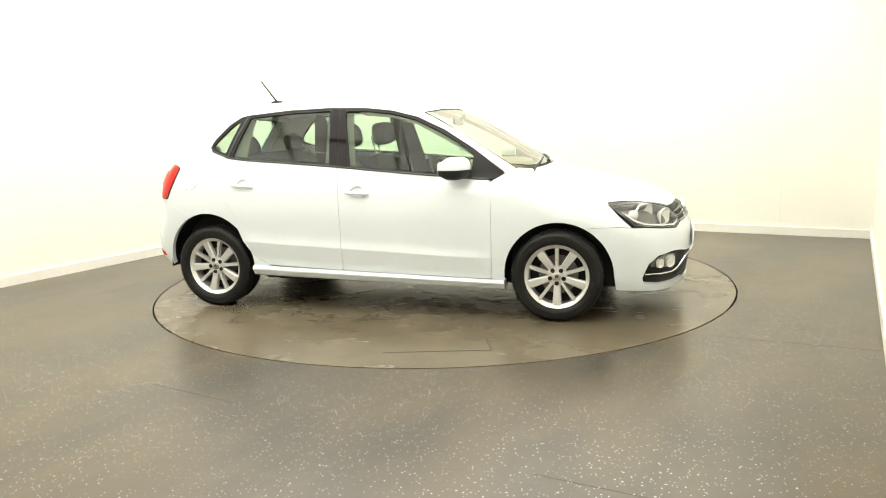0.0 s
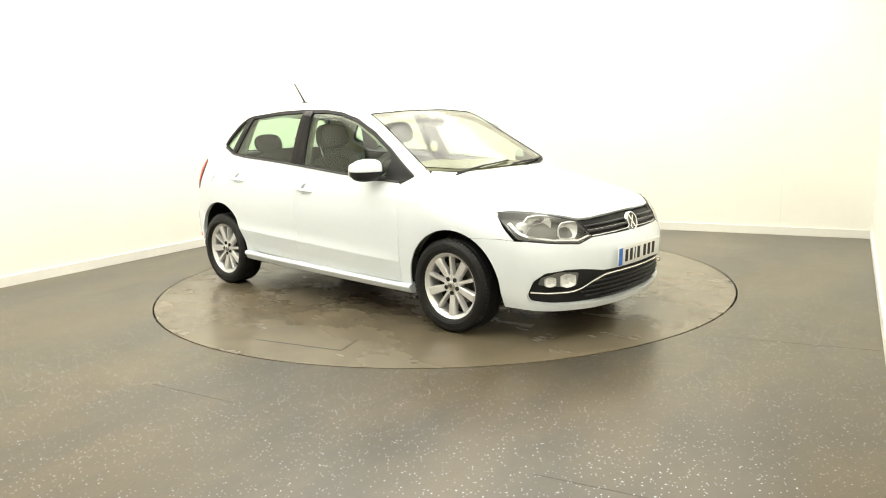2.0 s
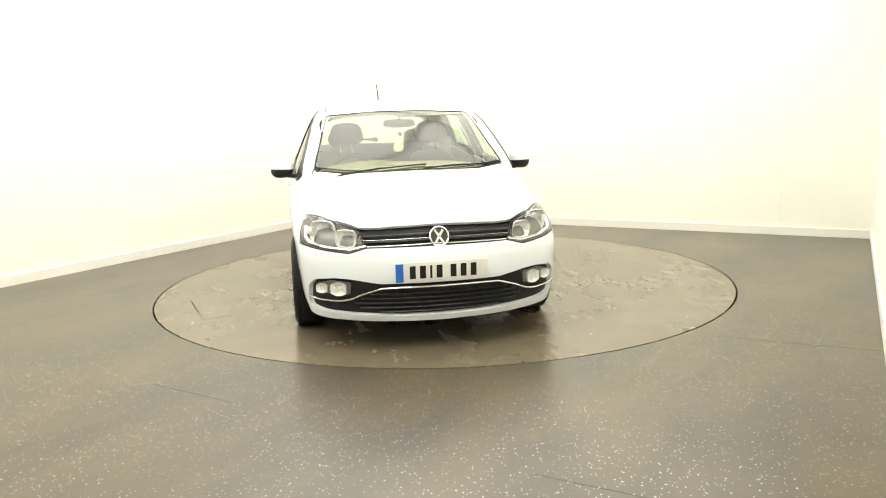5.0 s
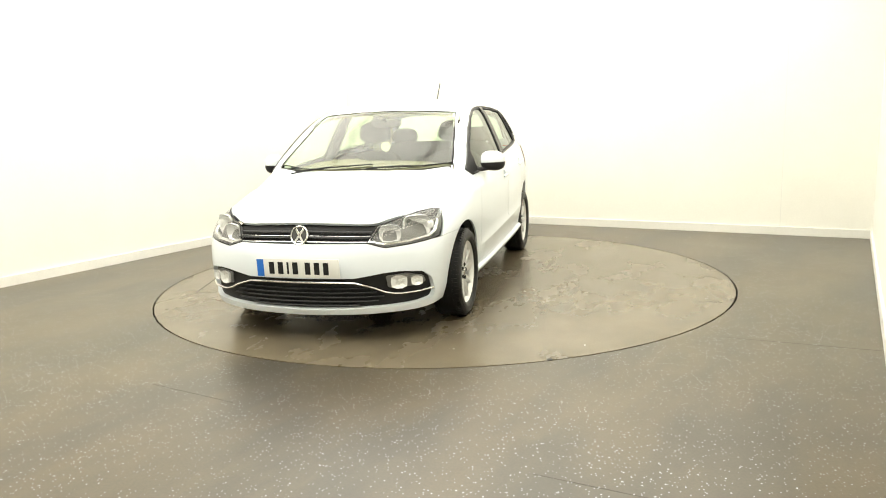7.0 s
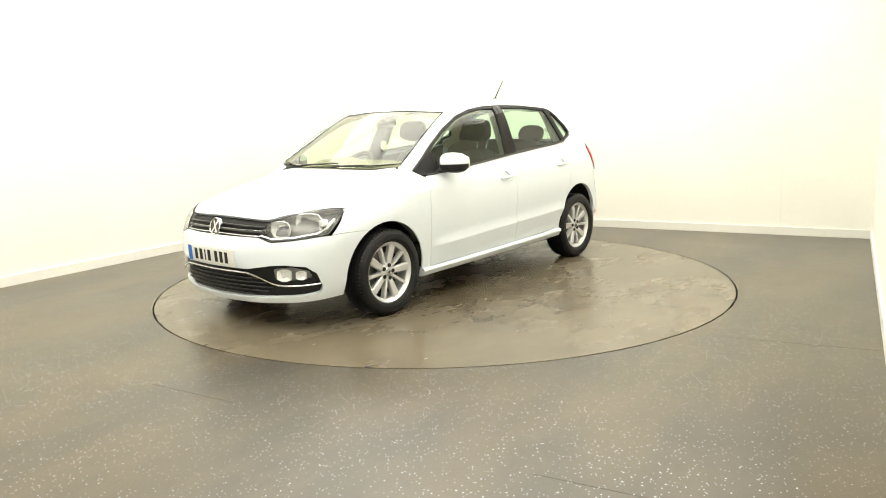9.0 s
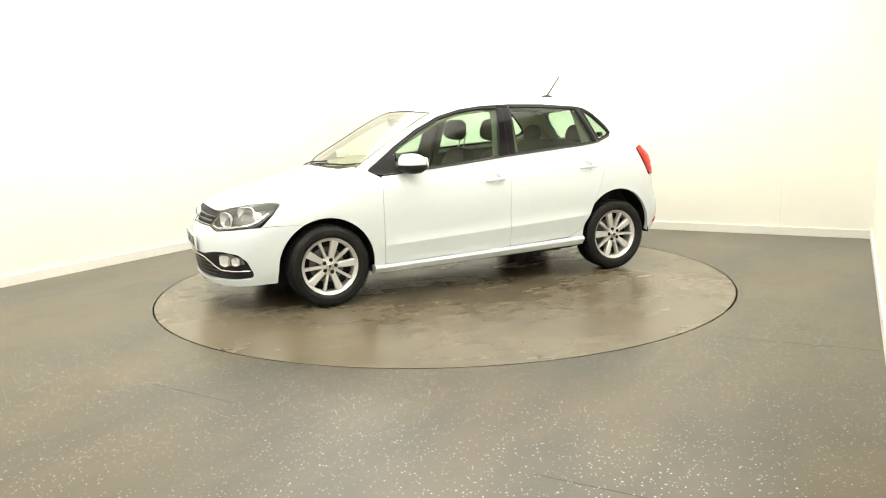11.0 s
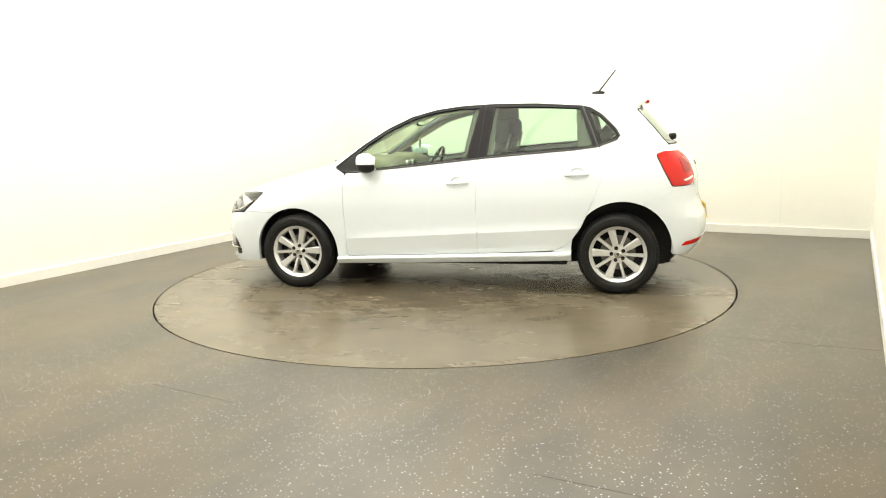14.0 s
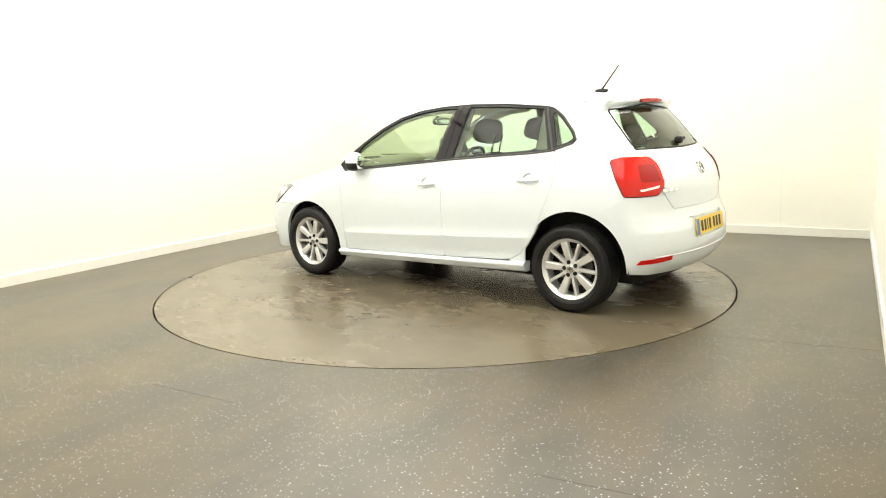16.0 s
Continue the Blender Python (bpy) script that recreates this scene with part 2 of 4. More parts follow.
def strip(bm, a, b, width, z0, z1):
    a, b = Vector(a), Vector(b)
    d = (b - a).normalized()
    n = Vector((-d.y, d.x)) * width / 2
    lo = [bm.verts.new((*p, z0)) for p in (a - n, b - n, b + n, a + n)]
    hi = [bm.verts.new((*p, z1)) for p in (a - n, b - n, b + n, a + n)]
    bm.faces.new(hi)
    for i in range(4):
        bm.faces.new((lo[i], lo[(i + 1) % 4], hi[(i + 1) % 4], hi[i]))


def turntable():
    bm = bmesh.new()
    bmesh.ops.create_cone(bm, cap_ends=True, segments=160, radius1=RING_R - GAP, radius2=RING_R - GAP, depth=0.04, matrix=Matrix.Translation((0, 0, -0.02)))
    ob = new("turntable")
    part("disc", bm, DISC, ob, smooth=False)
    for a, b, w in (((0.21, -1.972), (0.803, -1.811), 0.008), ((0.803, -1.811), (0.718, -1.596), 0.005)):
        bm = bmesh.new()
        strip(bm, a, b, w, -0.001, 0.0008)
        part("hatch_slot", bm, DARK, ob, "thin dark slot of an access hatch", smooth=False)
    bm = bmesh.new()
    strip(bm, (1.922, 1.098), (1.945, 1.111), 0.03, -0.001, 0.0012)
    part("rim_notch", bm, DARK, ob, "small dark notch at the rim", smooth=False)
    return tagged(ob, "large flush round turntable, brown vinyl top with scuffs and dark reflection painted in", "turntable")


def floor_seams():
    for a, b in (((1.62, -1.87), (2.52, -2.28)), ((0.30, -3.44), (0.95, -3.79)), ((-1.51, -2.35), (-1.02, -2.64))):
        bm = bmesh.new()
        strip(bm, a, b, 0.0045, -0.001, 0.0006)
        tagged(link("floor_trim", bm, SEAM, smooth=False), "thin welded seam in the vinyl floor", "floor seam", kind="structure")


# ---- car body: one smooth solid, from which all panels take their shape ----
def curve(table):
    """A smooth monotone curve through (place, value) pairs."""
    xs, ys = np.array([p[0] for p in table], float), np.array([p[1] for p in table], float)
    h, d = np.diff(xs), np.diff(ys) / np.diff(xs)
    s = np.zeros_like(ys)
    s[0], s[-1] = d[0], d[-1]
    for i in range(1, len(xs) - 1):
        s[i] = 0 if d[i - 1] * d[i] <= 0 else (h[i - 1] + h[i]) / (h[i] / d[i - 1] + h[i - 1] / d[i])

    def at(x):
        x = np.clip(np.asarray(x, float), xs[0], xs[-1])
        i = np.clip(np.searchsorted(xs, x) - 1, 0, len(xs) - 2)
        t = (x - xs[i]) / h[i]
        return (2 * t**3 - 3 * t**2 + 1) * ys[i] + (t**3 - 2 * t**2 + t) * h[i] * s[i] + (3 * t**2 - 2 * t**3) * ys[i + 1] + (t**3 - t**2) * h[i] * s[i + 1]
    return at


TOP = curve([(-2.1, 1.20), (-1.6, 1.345), (-1.4, 1.398), (-1.25, 1.425), (-1.06, 1.446), (-0.8, 1.458), (-0.45, 1.462), (-0.2, 1.456), (0.0, 1.442), (0.2, 1.412),
             (0.36, 1.362), (0.5, 1.292), (0.7, 1.178), (0.92, 1.050), (1.05, 0.968), (1.12, 0.943), (1.25, 0.915), (1.4, 0.882), (1.6, 0.832), (1.8, 0.775), (1.9, 0.742), (2.0, 0.70), (2.2, 0.58)])
CROWN = curve([(-1.6, 0.14), (-0.5, 0.13), (0.1, 0.14), (0.4, 0.150), (0.9, 0.145), (1.1, 0.13), (1.5, 0.14), (2.0, 0.12)])
NOSE = curve([(0.10, 1.97), (0.17, 2.02), (0.22, 2.04), (0.30, 2.052), (0.42, 2.062), (0.52, 2.055), (0.60, 2.032), (0.66, 2.012), (0.72, 1.99), (0.85, 1.95)])
TAIL = curve([(0.15, -1.70), (0.25, -1.80), (0.34, -1.88), (0.44, -1.905), (0.54, -1.90), (0.60, -1.872), (0.68, -1.845), (0.80, -1.838), (0.92, -1.80), (1.0, -1.735),
              (1.06, -1.668), (1.2, -1.545), (1.35, -1.415), (1.5, -1.28)])
SIDE = curve([(0.15, 0.76), (0.21, 0.785), (0.27, 0.804), (0.37, 0.819), (0.45, 0.828), (0.55, 0.835), (0.68, 0.841), (0.80, 0.835), (0.86, 0.826), (0.93, 0.808), (0.98, 0.792),
              (1.06, 0.760), (1.15, 0.720), (1.25, 0.672), (1.33, 0.628), (1.40, 0.582), (1.5, 0.50)])
PLAN = curve([(-2.0, 0.84), (-1.8, 0.885), (-1.5, 0.93), (-1.2, 0.962), (-0.9, 0.985), (-0.4, 1.0), (0.4, 1.0), (0.8, 0.992), (1.2, 0.975), (1.6, 0.945), (1.9, 0.90), (2.1, 0.86)])
ROUND = curve([(-1.9, 0.10), (-1.3, 0.10), (-0.3, 0.10), (0.3, 0.06), (0.9, 0.05), (1.1, 0.14), (1.6, 0.20), (2.0, 0.12)])


def smooth_max(a, b, r):
    h = np.maximum(r - np.abs(a - b), 0) / r
    return np.maximum(a, b) + h * h * r / 4


def solid(x, y, z):
    """Below nought inside the car's outer shape."""
    y = np.abs(y)
    slope = (TOP(x + 0.01) - TOP(x - 0.01)) / 0.02
    top = (z - TOP(x) + CROWN(x) * y * y) / np.sqrt(1 + slope**2)
    lean = np.clip((z - 0.80) / 0.14, 0, 1)
    lean = lean * lean * (3 - 2 * lean) * np.clip(x - 0.15, 0, 0.9) ** 2 * 0.105
    crest = 0.437 - 0.048 * x
    ridge = np.where(z > crest, 0.011 * np.clip(1 - (z - crest) / 0.085, 0, 1) ** 2, np.maximum(0.011 - 0.10 * (crest - z), 0))
    ridge = ridge * np.clip((0.86 - x) / 0.14, 0, 1) * np.clip((x + 1.06) / 0.16, 0, 1)
    side = y - SIDE(z) * PLAN(x) + lean - ridge
    front = x - NOSE(z) + 0.30 * y**2 + 0.28 * y**4
    rear = TAIL(z) + 0.24 * y**2 + 0.10 * y**4 - x
    s = smooth_max(top, side, ROUND(x))
    s = smooth_max(s, front, 0.10)
    return smooth_max(s, rear, 0.12)


def cast(p, d, reach):
    """Points where rays from p (outside) along d first enter the solid, to within reach."""
    p, d = np.asarray(p, float), np.asarray(d, float)
    lo, hi = np.zeros(len(p)), np.full(len(p), reach, float)
    for _ in range(30):
        mid = (lo + hi) / 2
        q = p + d * mid[:, None]
        inside = solid(q[:, 0], q[:, 1], q[:, 2]) < 0
        hi, lo = np.where(inside, mid, hi), np.where(inside, lo, mid)
    return p + d * hi[:, None]


def normals(p):
    """Outward unit normals of the solid at points p."""
    e = 1e-3
    g = np.stack([solid(*(p + o).T) - solid(*(p - o).T) for o in np.eye(3) * e], 1)
    return g / np.maximum(np.linalg.norm(g, axis=1, keepdims=True), 1e-9)


AXIS = {"F": 1.0, "B": -1.0}


def project(p2, way):
    """Points of the car's skin from flat coordinates. L: (x, z) seen from the left; T: (x, y) from above;
    F and B: (angle, z) round an upright axis near the front or the back."""
    p2 = np.asarray(p2, float)
    n = len(p2)
    u, v, o = p2[:, 0], p2[:, 1], np.zeros(n)
    if way == "L":
        return cast(np.stack([u, o + 1.2, v], 1), np.stack([o, o - 1, o], 1), 1.2)
    if way == "T":
        return cast(np.stack([u, v, o + 1.9], 1), np.stack([o, o, o - 1], 1), 1.6)
    c = np.stack([np.cos(u), np.sin(u), o], 1)
    if way == "B":
        c[:, 0] *= -1
    a = np.stack([o + AXIS[way], o, v], 1)
    return cast(a + c * 1.6, -c, 1.6)


def flat(points, way):
    """Flat coordinates of space points."""
    if way == "L":
        return [(p[0], p[2]) for p in points]
    if way == "T":
        return [(p[0], p[1]) for p in points]
    s = 1 if way == "F" else -1
    return [(math.atan2(p[1], s * (p[0] - AXIS[way])), p[2]) for p in points]


def round_off(pts, r, n=5):
    """A closed outline with rounded corners."""
    out = []
    k = len(pts)
    for i in range(k):
        a, b, c = (Vector(pts[j % k]) for j in (i - 1, i, i + 1))
        ra, rc = min(r, (a - b).length * 0.5), min(r, (c - b).length * 0.5)
        p, q = b + (a - b).normalized() * ra, b + (c - b).normalized() * rc
        for j in range(n + 1):
            t = j / n
            out.append((1 - t) ** 2 * p + 2 * t * (1 - t) * b + t * t * q)
    return out


def resample(pts, step):
    out = []
    for a, b in zip(pts, pts[1:] + pts[:1]):
        a, b = Vector(a), Vector(b)
        n = max(1, math.ceil((b - a).length / step))
        out += [a.lerp(b, i / n) for i in range(n)]
    clean = [out[0]]
    for p in out[1:]:
        if (p - clean[-1]).length > 0.0015:
            clean.append(p)
    if (clean[0] - clean[-1]).length < 0.0015:
        clean.pop()
    return clean


def inset(pts, d):
    area = sum(a.x * b.y - b.x * a.y for a, b in zip(pts, pts[1:] + pts[:1]))
    s = 1 if area > 0 else -1
    out = []
    for i, p in enumerate(pts):
        t = (pts[(i + 1) % len(pts)] - pts[i - 1]).normalized()
        out.append(p + Vector((-t.y, t.x)) * s * d)
    return out


def within(p, loop):
    """Which of the points p lie inside the closed loop."""
    x, y = p[:, 0], p[:, 1]
    inside = np.zeros(len(p), bool)
    for a, b in zip(loop, loop[1:] + loop[:1]):
        if a[1] != b[1]:
            inside ^= ((a[1] > y) != (b[1] > y)) & (x < (b[0] - a[0]) * (y - a[1]) / (b[1] - a[1]) + a[0])
    return inside


def sheet(outline, way, holes=(), lift=0.0, depth=0.012, step=0.03, gap=0.0, mirror=False, corner=0.012, lines=()):
    """A panel cut out of the car's skin: its outline and holes as flat coordinates; the rim turns inwards by depth."""
    loops = [resample(round_off(outline, corner) if corner else [Vector(p) for p in outline], step)]
    loops += [resample(round_off(h, 0.012), step * 0.7) for h in holes]
    if gap:
        loops = [inset(loops[0], gap)] + loops[1:]
    pts, edges = [], []
    for lp in loops:
        k = len(pts)
        pts += lp
        edges += [(k + i, k + (i + 1) % len(lp)) for i in range(len(lp))]
    for line in lines:
        k = len(pts)
        pts += [Vector(p) for p in line]
        edges += [(k + i, k + i + 1) for i in range(len(line) - 1)]
    lo, hi = np.min([p[:] for p in loops[0]], 0), np.max([p[:] for p in loops[0]], 0)
    gx, gy = np.meshgrid(np.arange(lo[0] + step / 2, hi[0], step), np.arange(lo[1] + step / 2, hi[1], step))
    grid = np.stack([gx.ravel(), gy.ravel()], 1)
    if len(grid):
        ok = within(grid, loops[0])
        for h in loops[1:]:
            ok &= ~within(grid, h)
        rim = np.array([p[:] for p in pts])
        grid = grid[ok]
        if len(grid):
            near = np.min(((grid[:, None] - rim[None]) ** 2).sum(2), 1)
            pts += [Vector(p) for p in grid[near > (step * 0.45) ** 2]]
    vs, _, fs, *_ = delaunay_2d_cdt(pts, edges, [], 0, 1e-7)
    mid = np.array([np.mean([vs[i][:] for i in f], 0) for f in fs])
    keep = within(mid, loops[0])
    for h in loops[1:]:
        keep &= ~within(mid, h)
    p3 = project([v[:] for v in vs], way)
    nn = normals(p3)
    p3 = p3 + nn * lift
    m = np.array([1, -1, 1]) if mirror else np.array([1, 1, 1])
    bm = bmesh.new()
    skin, rim_face = bm.verts.layers.float_vector.new("skin"), bm.faces.layers.int.new("rim")
    bv = [bm.verts.new(p * m) for p in p3]
    for v, n in zip(bv, nn):
        v[skin] = Vector(n * m)
    normal_of = {v: n * m for v, n in zip(bv, nn)}
    for f, k in zip(fs, keep):
        if k:
            face = bm.faces.new([bv[i] for i in f])
            face.normal_update()
            if face.normal.dot(Vector(normal_of[bv[f[0]]])) < 0:
                face.normal_flip()
    bmesh.ops.delete(bm, geom=[v for v in bm.verts if not v.link_faces], context="VERTS")
    if depth:
        border = [e for e in bm.edges if len(e.link_faces) == 1]
        twin = {}
        for e in border:
            for v in e.verts:
                if v not in twin:
                    twin[v] = bm.verts.new(v.co - Vector(normal_of[v]) * depth)
        for e in border:
            lp = e.link_loops[0]
            a, b = lp.vert, lp.link_loop_next.vert
            bm.faces.new((b, a, twin[a], twin[b]))[rim_face] = 1
    return bm


def both(name, mat, parent, outline, way="L", label="", **more):
    """A panel on each side of the car."""
    return [part(name, sheet(outline, way, mirror=mirror, **more), mat, parent, label) for mirror in (False, True)]


def tube(bm, path, r, seg=6, flatten=1.0):
    """A bar of round section along a path of space points."""
    rings = []
    n = len(path)
    for i, p in enumerate(path):
        p = Vector(p)
        t = (Vector(path[min(i + 1, n - 1)]) - Vector(path[max(i - 1, 0)])).normalized()
        side = t.cross(Vector((0, 0, 1)))
        side = side.normalized() if side.length > 1e-4 else Vector((0, 1, 0))
        up = side.cross(t).normalized()
        rad = r(i / (n - 1)) if callable(r) else r
        rings.append([bm.verts.new(p + (side * math.cos(a) + up * math.sin(a) * flatten) * rad) for a in (k * math.tau / seg for k in range(seg))])
    for a, b in zip(rings, rings[1:]):
        for k in range(seg):
            bm.faces.new((a[k], a[(k + 1) % seg], b[(k + 1) % seg], b[k]))
    bm.faces.new(rings[0][::-1]), bm.faces.new(rings[-1])
    bmesh.ops.recalc_face_normals(bm, faces=bm.faces)
    return bm


def lathe(profile, seg=48, axis="y"):
    """A body turned about the y axis: profile of (radius, y)."""
    bm = bmesh.new()
    rows = []
    for k in range(seg):
        a = k * math.tau / seg
        rows.append([bm.verts.new((r * math.cos(a), y, r * math.sin(a))) for r, y in profile])
    for i in range(seg):
        a, b = rows[i], rows[(i + 1) % seg]
        for j in range(len(profile) - 1):
            bm.faces.new((a[j], b[j], b[j + 1], a[j + 1]))
    bmesh.ops.remove_doubles(bm, verts=bm.verts, dist=1e-5)
    bmesh.ops.recalc_face_normals(bm, faces=bm.faces)
    return bm


def pillow(lo, hi, power=3.0, seg=20, m=None, bend=None):
    """A soft rounded block between two corners."""
    bm = bmesh.new()
    bmesh.ops.create_uvsphere(bm, u_segments=seg, v_segments=seg // 2 + 2, radius=1)
    lo, hi = Vector(lo), Vector(hi)
    c, h = (lo + hi) / 2, (hi - lo) / 2
    for v in bm.verts:
        n = sum(abs(k) ** power for k in v.co) ** (1 / power)
        v.co = Vector([c[i] + h[i] * v.co[i] / n for i in range(3)])
        if bend:
            v.co = bend(v.co)
        if m:
            v.co = m @ v.co
    return bm


def facet_bowl(r0, profile, seg):
    """A squarish lamp bowl about the y axis, its facets uneven like a stepped reflector."""
    bm = lathe([(r0 * r, y) for r, y in profile], seg)
    dice = random.Random(7)
    for v in bm.verts:
        r = math.hypot(v.co.x, v.co.z)
        if r > 1e-4:
            a = math.atan2(v.co.z, v.co.x)
            k = 1 / (abs(math.cos(a)) ** 4 + abs(math.sin(a)) ** 4) ** 0.25
            v.co.x, v.co.z = v.co.x * k * 1.08, v.co.z * k * 0.86
            if r < r0 * 0.9:
                v.co.y += dice.uniform(-0.09, 0.09) * r0
    return bm


# ---- wheel ----
def build_wheel(parent):
    """A wheel about its own y axis, its face towards +y."""
    wheel = part("wheel", lathe([(0.165, -0.075), (0.190, -0.08), (0.193, -0.02), (0.188, 0.040), (0.188, 0.060), (0.192, 0.067), (0.204, 0.074), (0.2095, 0.081), (0.2125, 0.084), (0.2155, 0.081), (0.2155, 0.074), (0.204, 0.06), (0.199, -0.09), (0.165, -0.09), (0.165, -0.075)], 64), ALLOY, parent, "silver alloy wheel with five wide and five narrow spokes")
    part("tyre", lathe([(0.199, -0.07), (0.206, -0.098), (0.25, -0.108), (0.278, -0.104), (0.292, -0.092), (0.300, -0.07), (0.3025, -0.03), (0.3025, 0.03), (0.300, 0.066), (0.292, 0.088), (0.280, 0.0985),
                        (0.274, 0.0995), (0.272, 0.103), (0.256, 0.1055), (0.238, 0.104), (0.236, 0.1005), (0.224, 0.097), (0.217, 0.090), (0.213, 0.078), (0.202, 0.06)], 72), RUBBER, wheel, "black rubber tyre")
    bm = bmesh.new()
    for k in range(72):
        for side in (1, -1):
            lug = Matrix.Rotation(k * math.tau / 72, 4, "Y")
            low, high = ((-0.0085, 0.064, 0.2925), (0.0085, 0.0935, 0.3025)) if side > 0 else ((-0.0085, -0.0935, 0.2925), (0.0085, -0.064, 0.3025))
            c = [bm.verts.new(lug @ Vector(q)) for q in ((low[0], low[1], low[2]), (high[0], low[1], low[2]), (high[0], high[1], low[2]), (low[0], high[1], low[2]), (low[0], low[1] + (0.0 if side > 0 else 0.012), high[2]), (high[0], low[1] + (0.0 if side > 0 else 0.012), high[2]), (high[0], high[1] - (0.012 if side > 0 else 0.0), high[2]), (low[0], high[1] - (0.012 if side > 0 else 0.0), high[2]))]
            for q in ((4, 5, 6, 7), (0, 1, 5, 4), (1, 2, 6, 5), (2, 3, 7, 6), (3, 0, 4, 7)):
                bm.faces.new([c[i] for i in q])
    tagged(part("tread_block", bm, RUBBER, wheel, smooth=False), kind="stuff")
    bm = bmesh.new()
    for y in (-0.05, -0.018, 0.018, 0.05):
        ring = lathe([(0.3032, y - 0.004), (0.3005, y - 0.003), (0.3005, y + 0.003), (0.3032, y + 0.004)], 72)
        me = bpy.data.meshes.new("groove")
        ring.to_mesh(me)
        ring.free()
        bm.from_mesh(me)
        bpy.data.meshes.remove(me)
    part("tread_rib", bm, RUBBER, wheel)
    part("brake_disc", lathe([(0.0, 0.0), (0.075, 0.0), (0.08, -0.012), (0.132, -0.012), (0.132, -0.03), (0.0, -0.03)], 40), DISC_STEEL, wheel, "grey steel brake disc")
    # Black disc added behind the spokes in place of the shade inside the wheel.
    part("wheel_well_shade", lathe([(0.0, -0.032), (0.1925, -0.032), (0.1925, -0.05), (0.0, -0.05)], 40), DARK, wheel)
    shapes = []
    for w0, w1, name in ((0.019, 0.0295, "wide"), (0.0105, 0.0125, "narrow")):
        bm = bmesh.new()
        rows = []
        for r, y, k in ((0.035, 0.056, 0.0), (0.075, 0.063, 0.25), (0.13, 0.068, 0.6), (0.172, 0.071, 0.9), (0.193, 0.071, 1.0)):
            w = w0 + (w1 - w0) * k
            rows.append([bm.verts.new(c) for c in ((-w, y - 0.035, r), (-w, y - 0.007, r), (-w * 0.72, y, r), (w * 0.72, y, r), (w, y - 0.007, r), (w, y - 0.035, r))])
        for a, b in zip(rows, rows[1:]):
            for i in range(5):
                bm.faces.new((a[i], a[i + 1], b[i + 1], b[i]))
        bmesh.ops.recalc_face_normals(bm, faces=bm.faces)
        sp = part("spoke", bm, ALLOY, wheel)
        shapes.append(sp)
    for k in range(10):
        src = shapes[k % 2]
        ob = src if k < 2 else new("spoke", src.data)
        ob.parent = wheel
        ob.matrix_basis = pose(0, 0, 0, 0, 36 * k + 3, 0)
    part("hub", lathe([(0.0, 0.066), (0.030, 0.066), (0.034, 0.062), (0.062, 0.060), (0.068, 0.054), (0.070, 0.02), (0.0, 0.02)], 40), ALLOY, wheel)
    part("centre_cap", lathe([(0.0, 0.0715), (0.022, 0.0715), (0.0275, 0.070), (0.029, 0.065), (0.029, 0.06)], 32), CHROME, wheel, "round silver centre cap")
    part("cap_emblem", lathe([(0.0, 0.0735), (0.011, 0.0735), (0.012, 0.071)], 24), GREY_TRIM, wheel)
    bolt = None
    for k in range(5):
        if bolt is None:
            bolt = part("bolt", lathe([(0.0, 0.0655), (0.006, 0.0655), (0.0065, 0.0685), (0.0125, 0.0685), (0.0145, 0.066), (0.0145, 0.058), (0.0, 0.058)], 14), BLACK_TRIM, wheel, "black wheel bolt recess")
            ob = bolt
        else:
            ob = new("bolt", bolt.data)
            ob.parent = wheel
            tagged(ob, bolt["label"])
        a = radians(72 * k + 3)
        ob.location = (0.047 * math.sin(a), 0, 0.047 * math.cos(a))
    return wheel


# ---- car ----
def on_skin(points, way, lift=0.0):
    p = project(points, way)
    return [Vector(q) for q in p + normals(p) * lift]


def mirrored(bm):
    for v in bm.verts:
        v.co.y = -v.co.y
    bmesh.ops.reverse_faces(bm, faces=bm.faces)
    return bm


def twice(name, make, mat, parent, label="", **more):
    return [part(name, bm, mat, parent, label, **more) for bm in (make(), mirrored(make()))]


def arc(cx, cz, r, a0, a1, n=18):
    return [(cx + r * math.cos(radians(a0 + (a1 - a0) * i / n)), cz + r * math.sin(radians(a0 + (a1 - a0) * i / n))) for i in range(n + 1)]


FRONT_ARCH = (1.243, 0.292, 0.342)
REAR_ARCH = (-1.258, 0.318, 0.355)
WINDOW_TOP = [(0.680, 1.099), (0.490, 1.216), (0.298, 1.303), (0.109, 1.350), (-0.081, 1.372), (-0.334, 1.381), (-0.648, 1.374), (-0.977, 1.348)]


def liner(x0, x1, shrink, ztop, mat_name):
    """The dark structure behind the panels, narrow beside the wheels."""
    bm = bmesh.new()
    rows = []
    for x in np.linspace(x0, x1, 24):
        ang = np.linspace(0, math.tau, 49)[:-1]
        d = np.stack([np.zeros_like(ang), np.cos(ang), np.sin(ang)], 1)
        c = np.array([x, 0, 0.40])
        lo, hi = np.zeros(len(ang)), np.full(len(ang), 1.2)
        for _ in range(24):
            mid = (lo + hi) / 2
            q = c + d * mid[:, None]
            inside = (solid(q[:, 0], q[:, 1], q[:, 2]) < -shrink) & (q[:, 2] > 0.178) & (q[:, 2] < ztop) & ((np.abs(q[:, 1]) < 0.54) | (q[:, 2] > 0.70))
            lo, hi = np.where(inside, mid, lo), np.where(inside, hi, mid)
        rows.append([bm.verts.new(q) for q in c + d * lo[:, None]])
    for a, b in zip(rows, rows[1:]):
        for i in range(len(a)):
            bm.faces.new((a[i], a[(i + 1) % len(a)], b[(i + 1) % len(a)], b[i]))
    bm.faces.new(rows[-1]), bm.faces.new(rows[0][::-1])
    bmesh.ops.recalc_face_normals(bm, faces=bm.faces)
    return bm


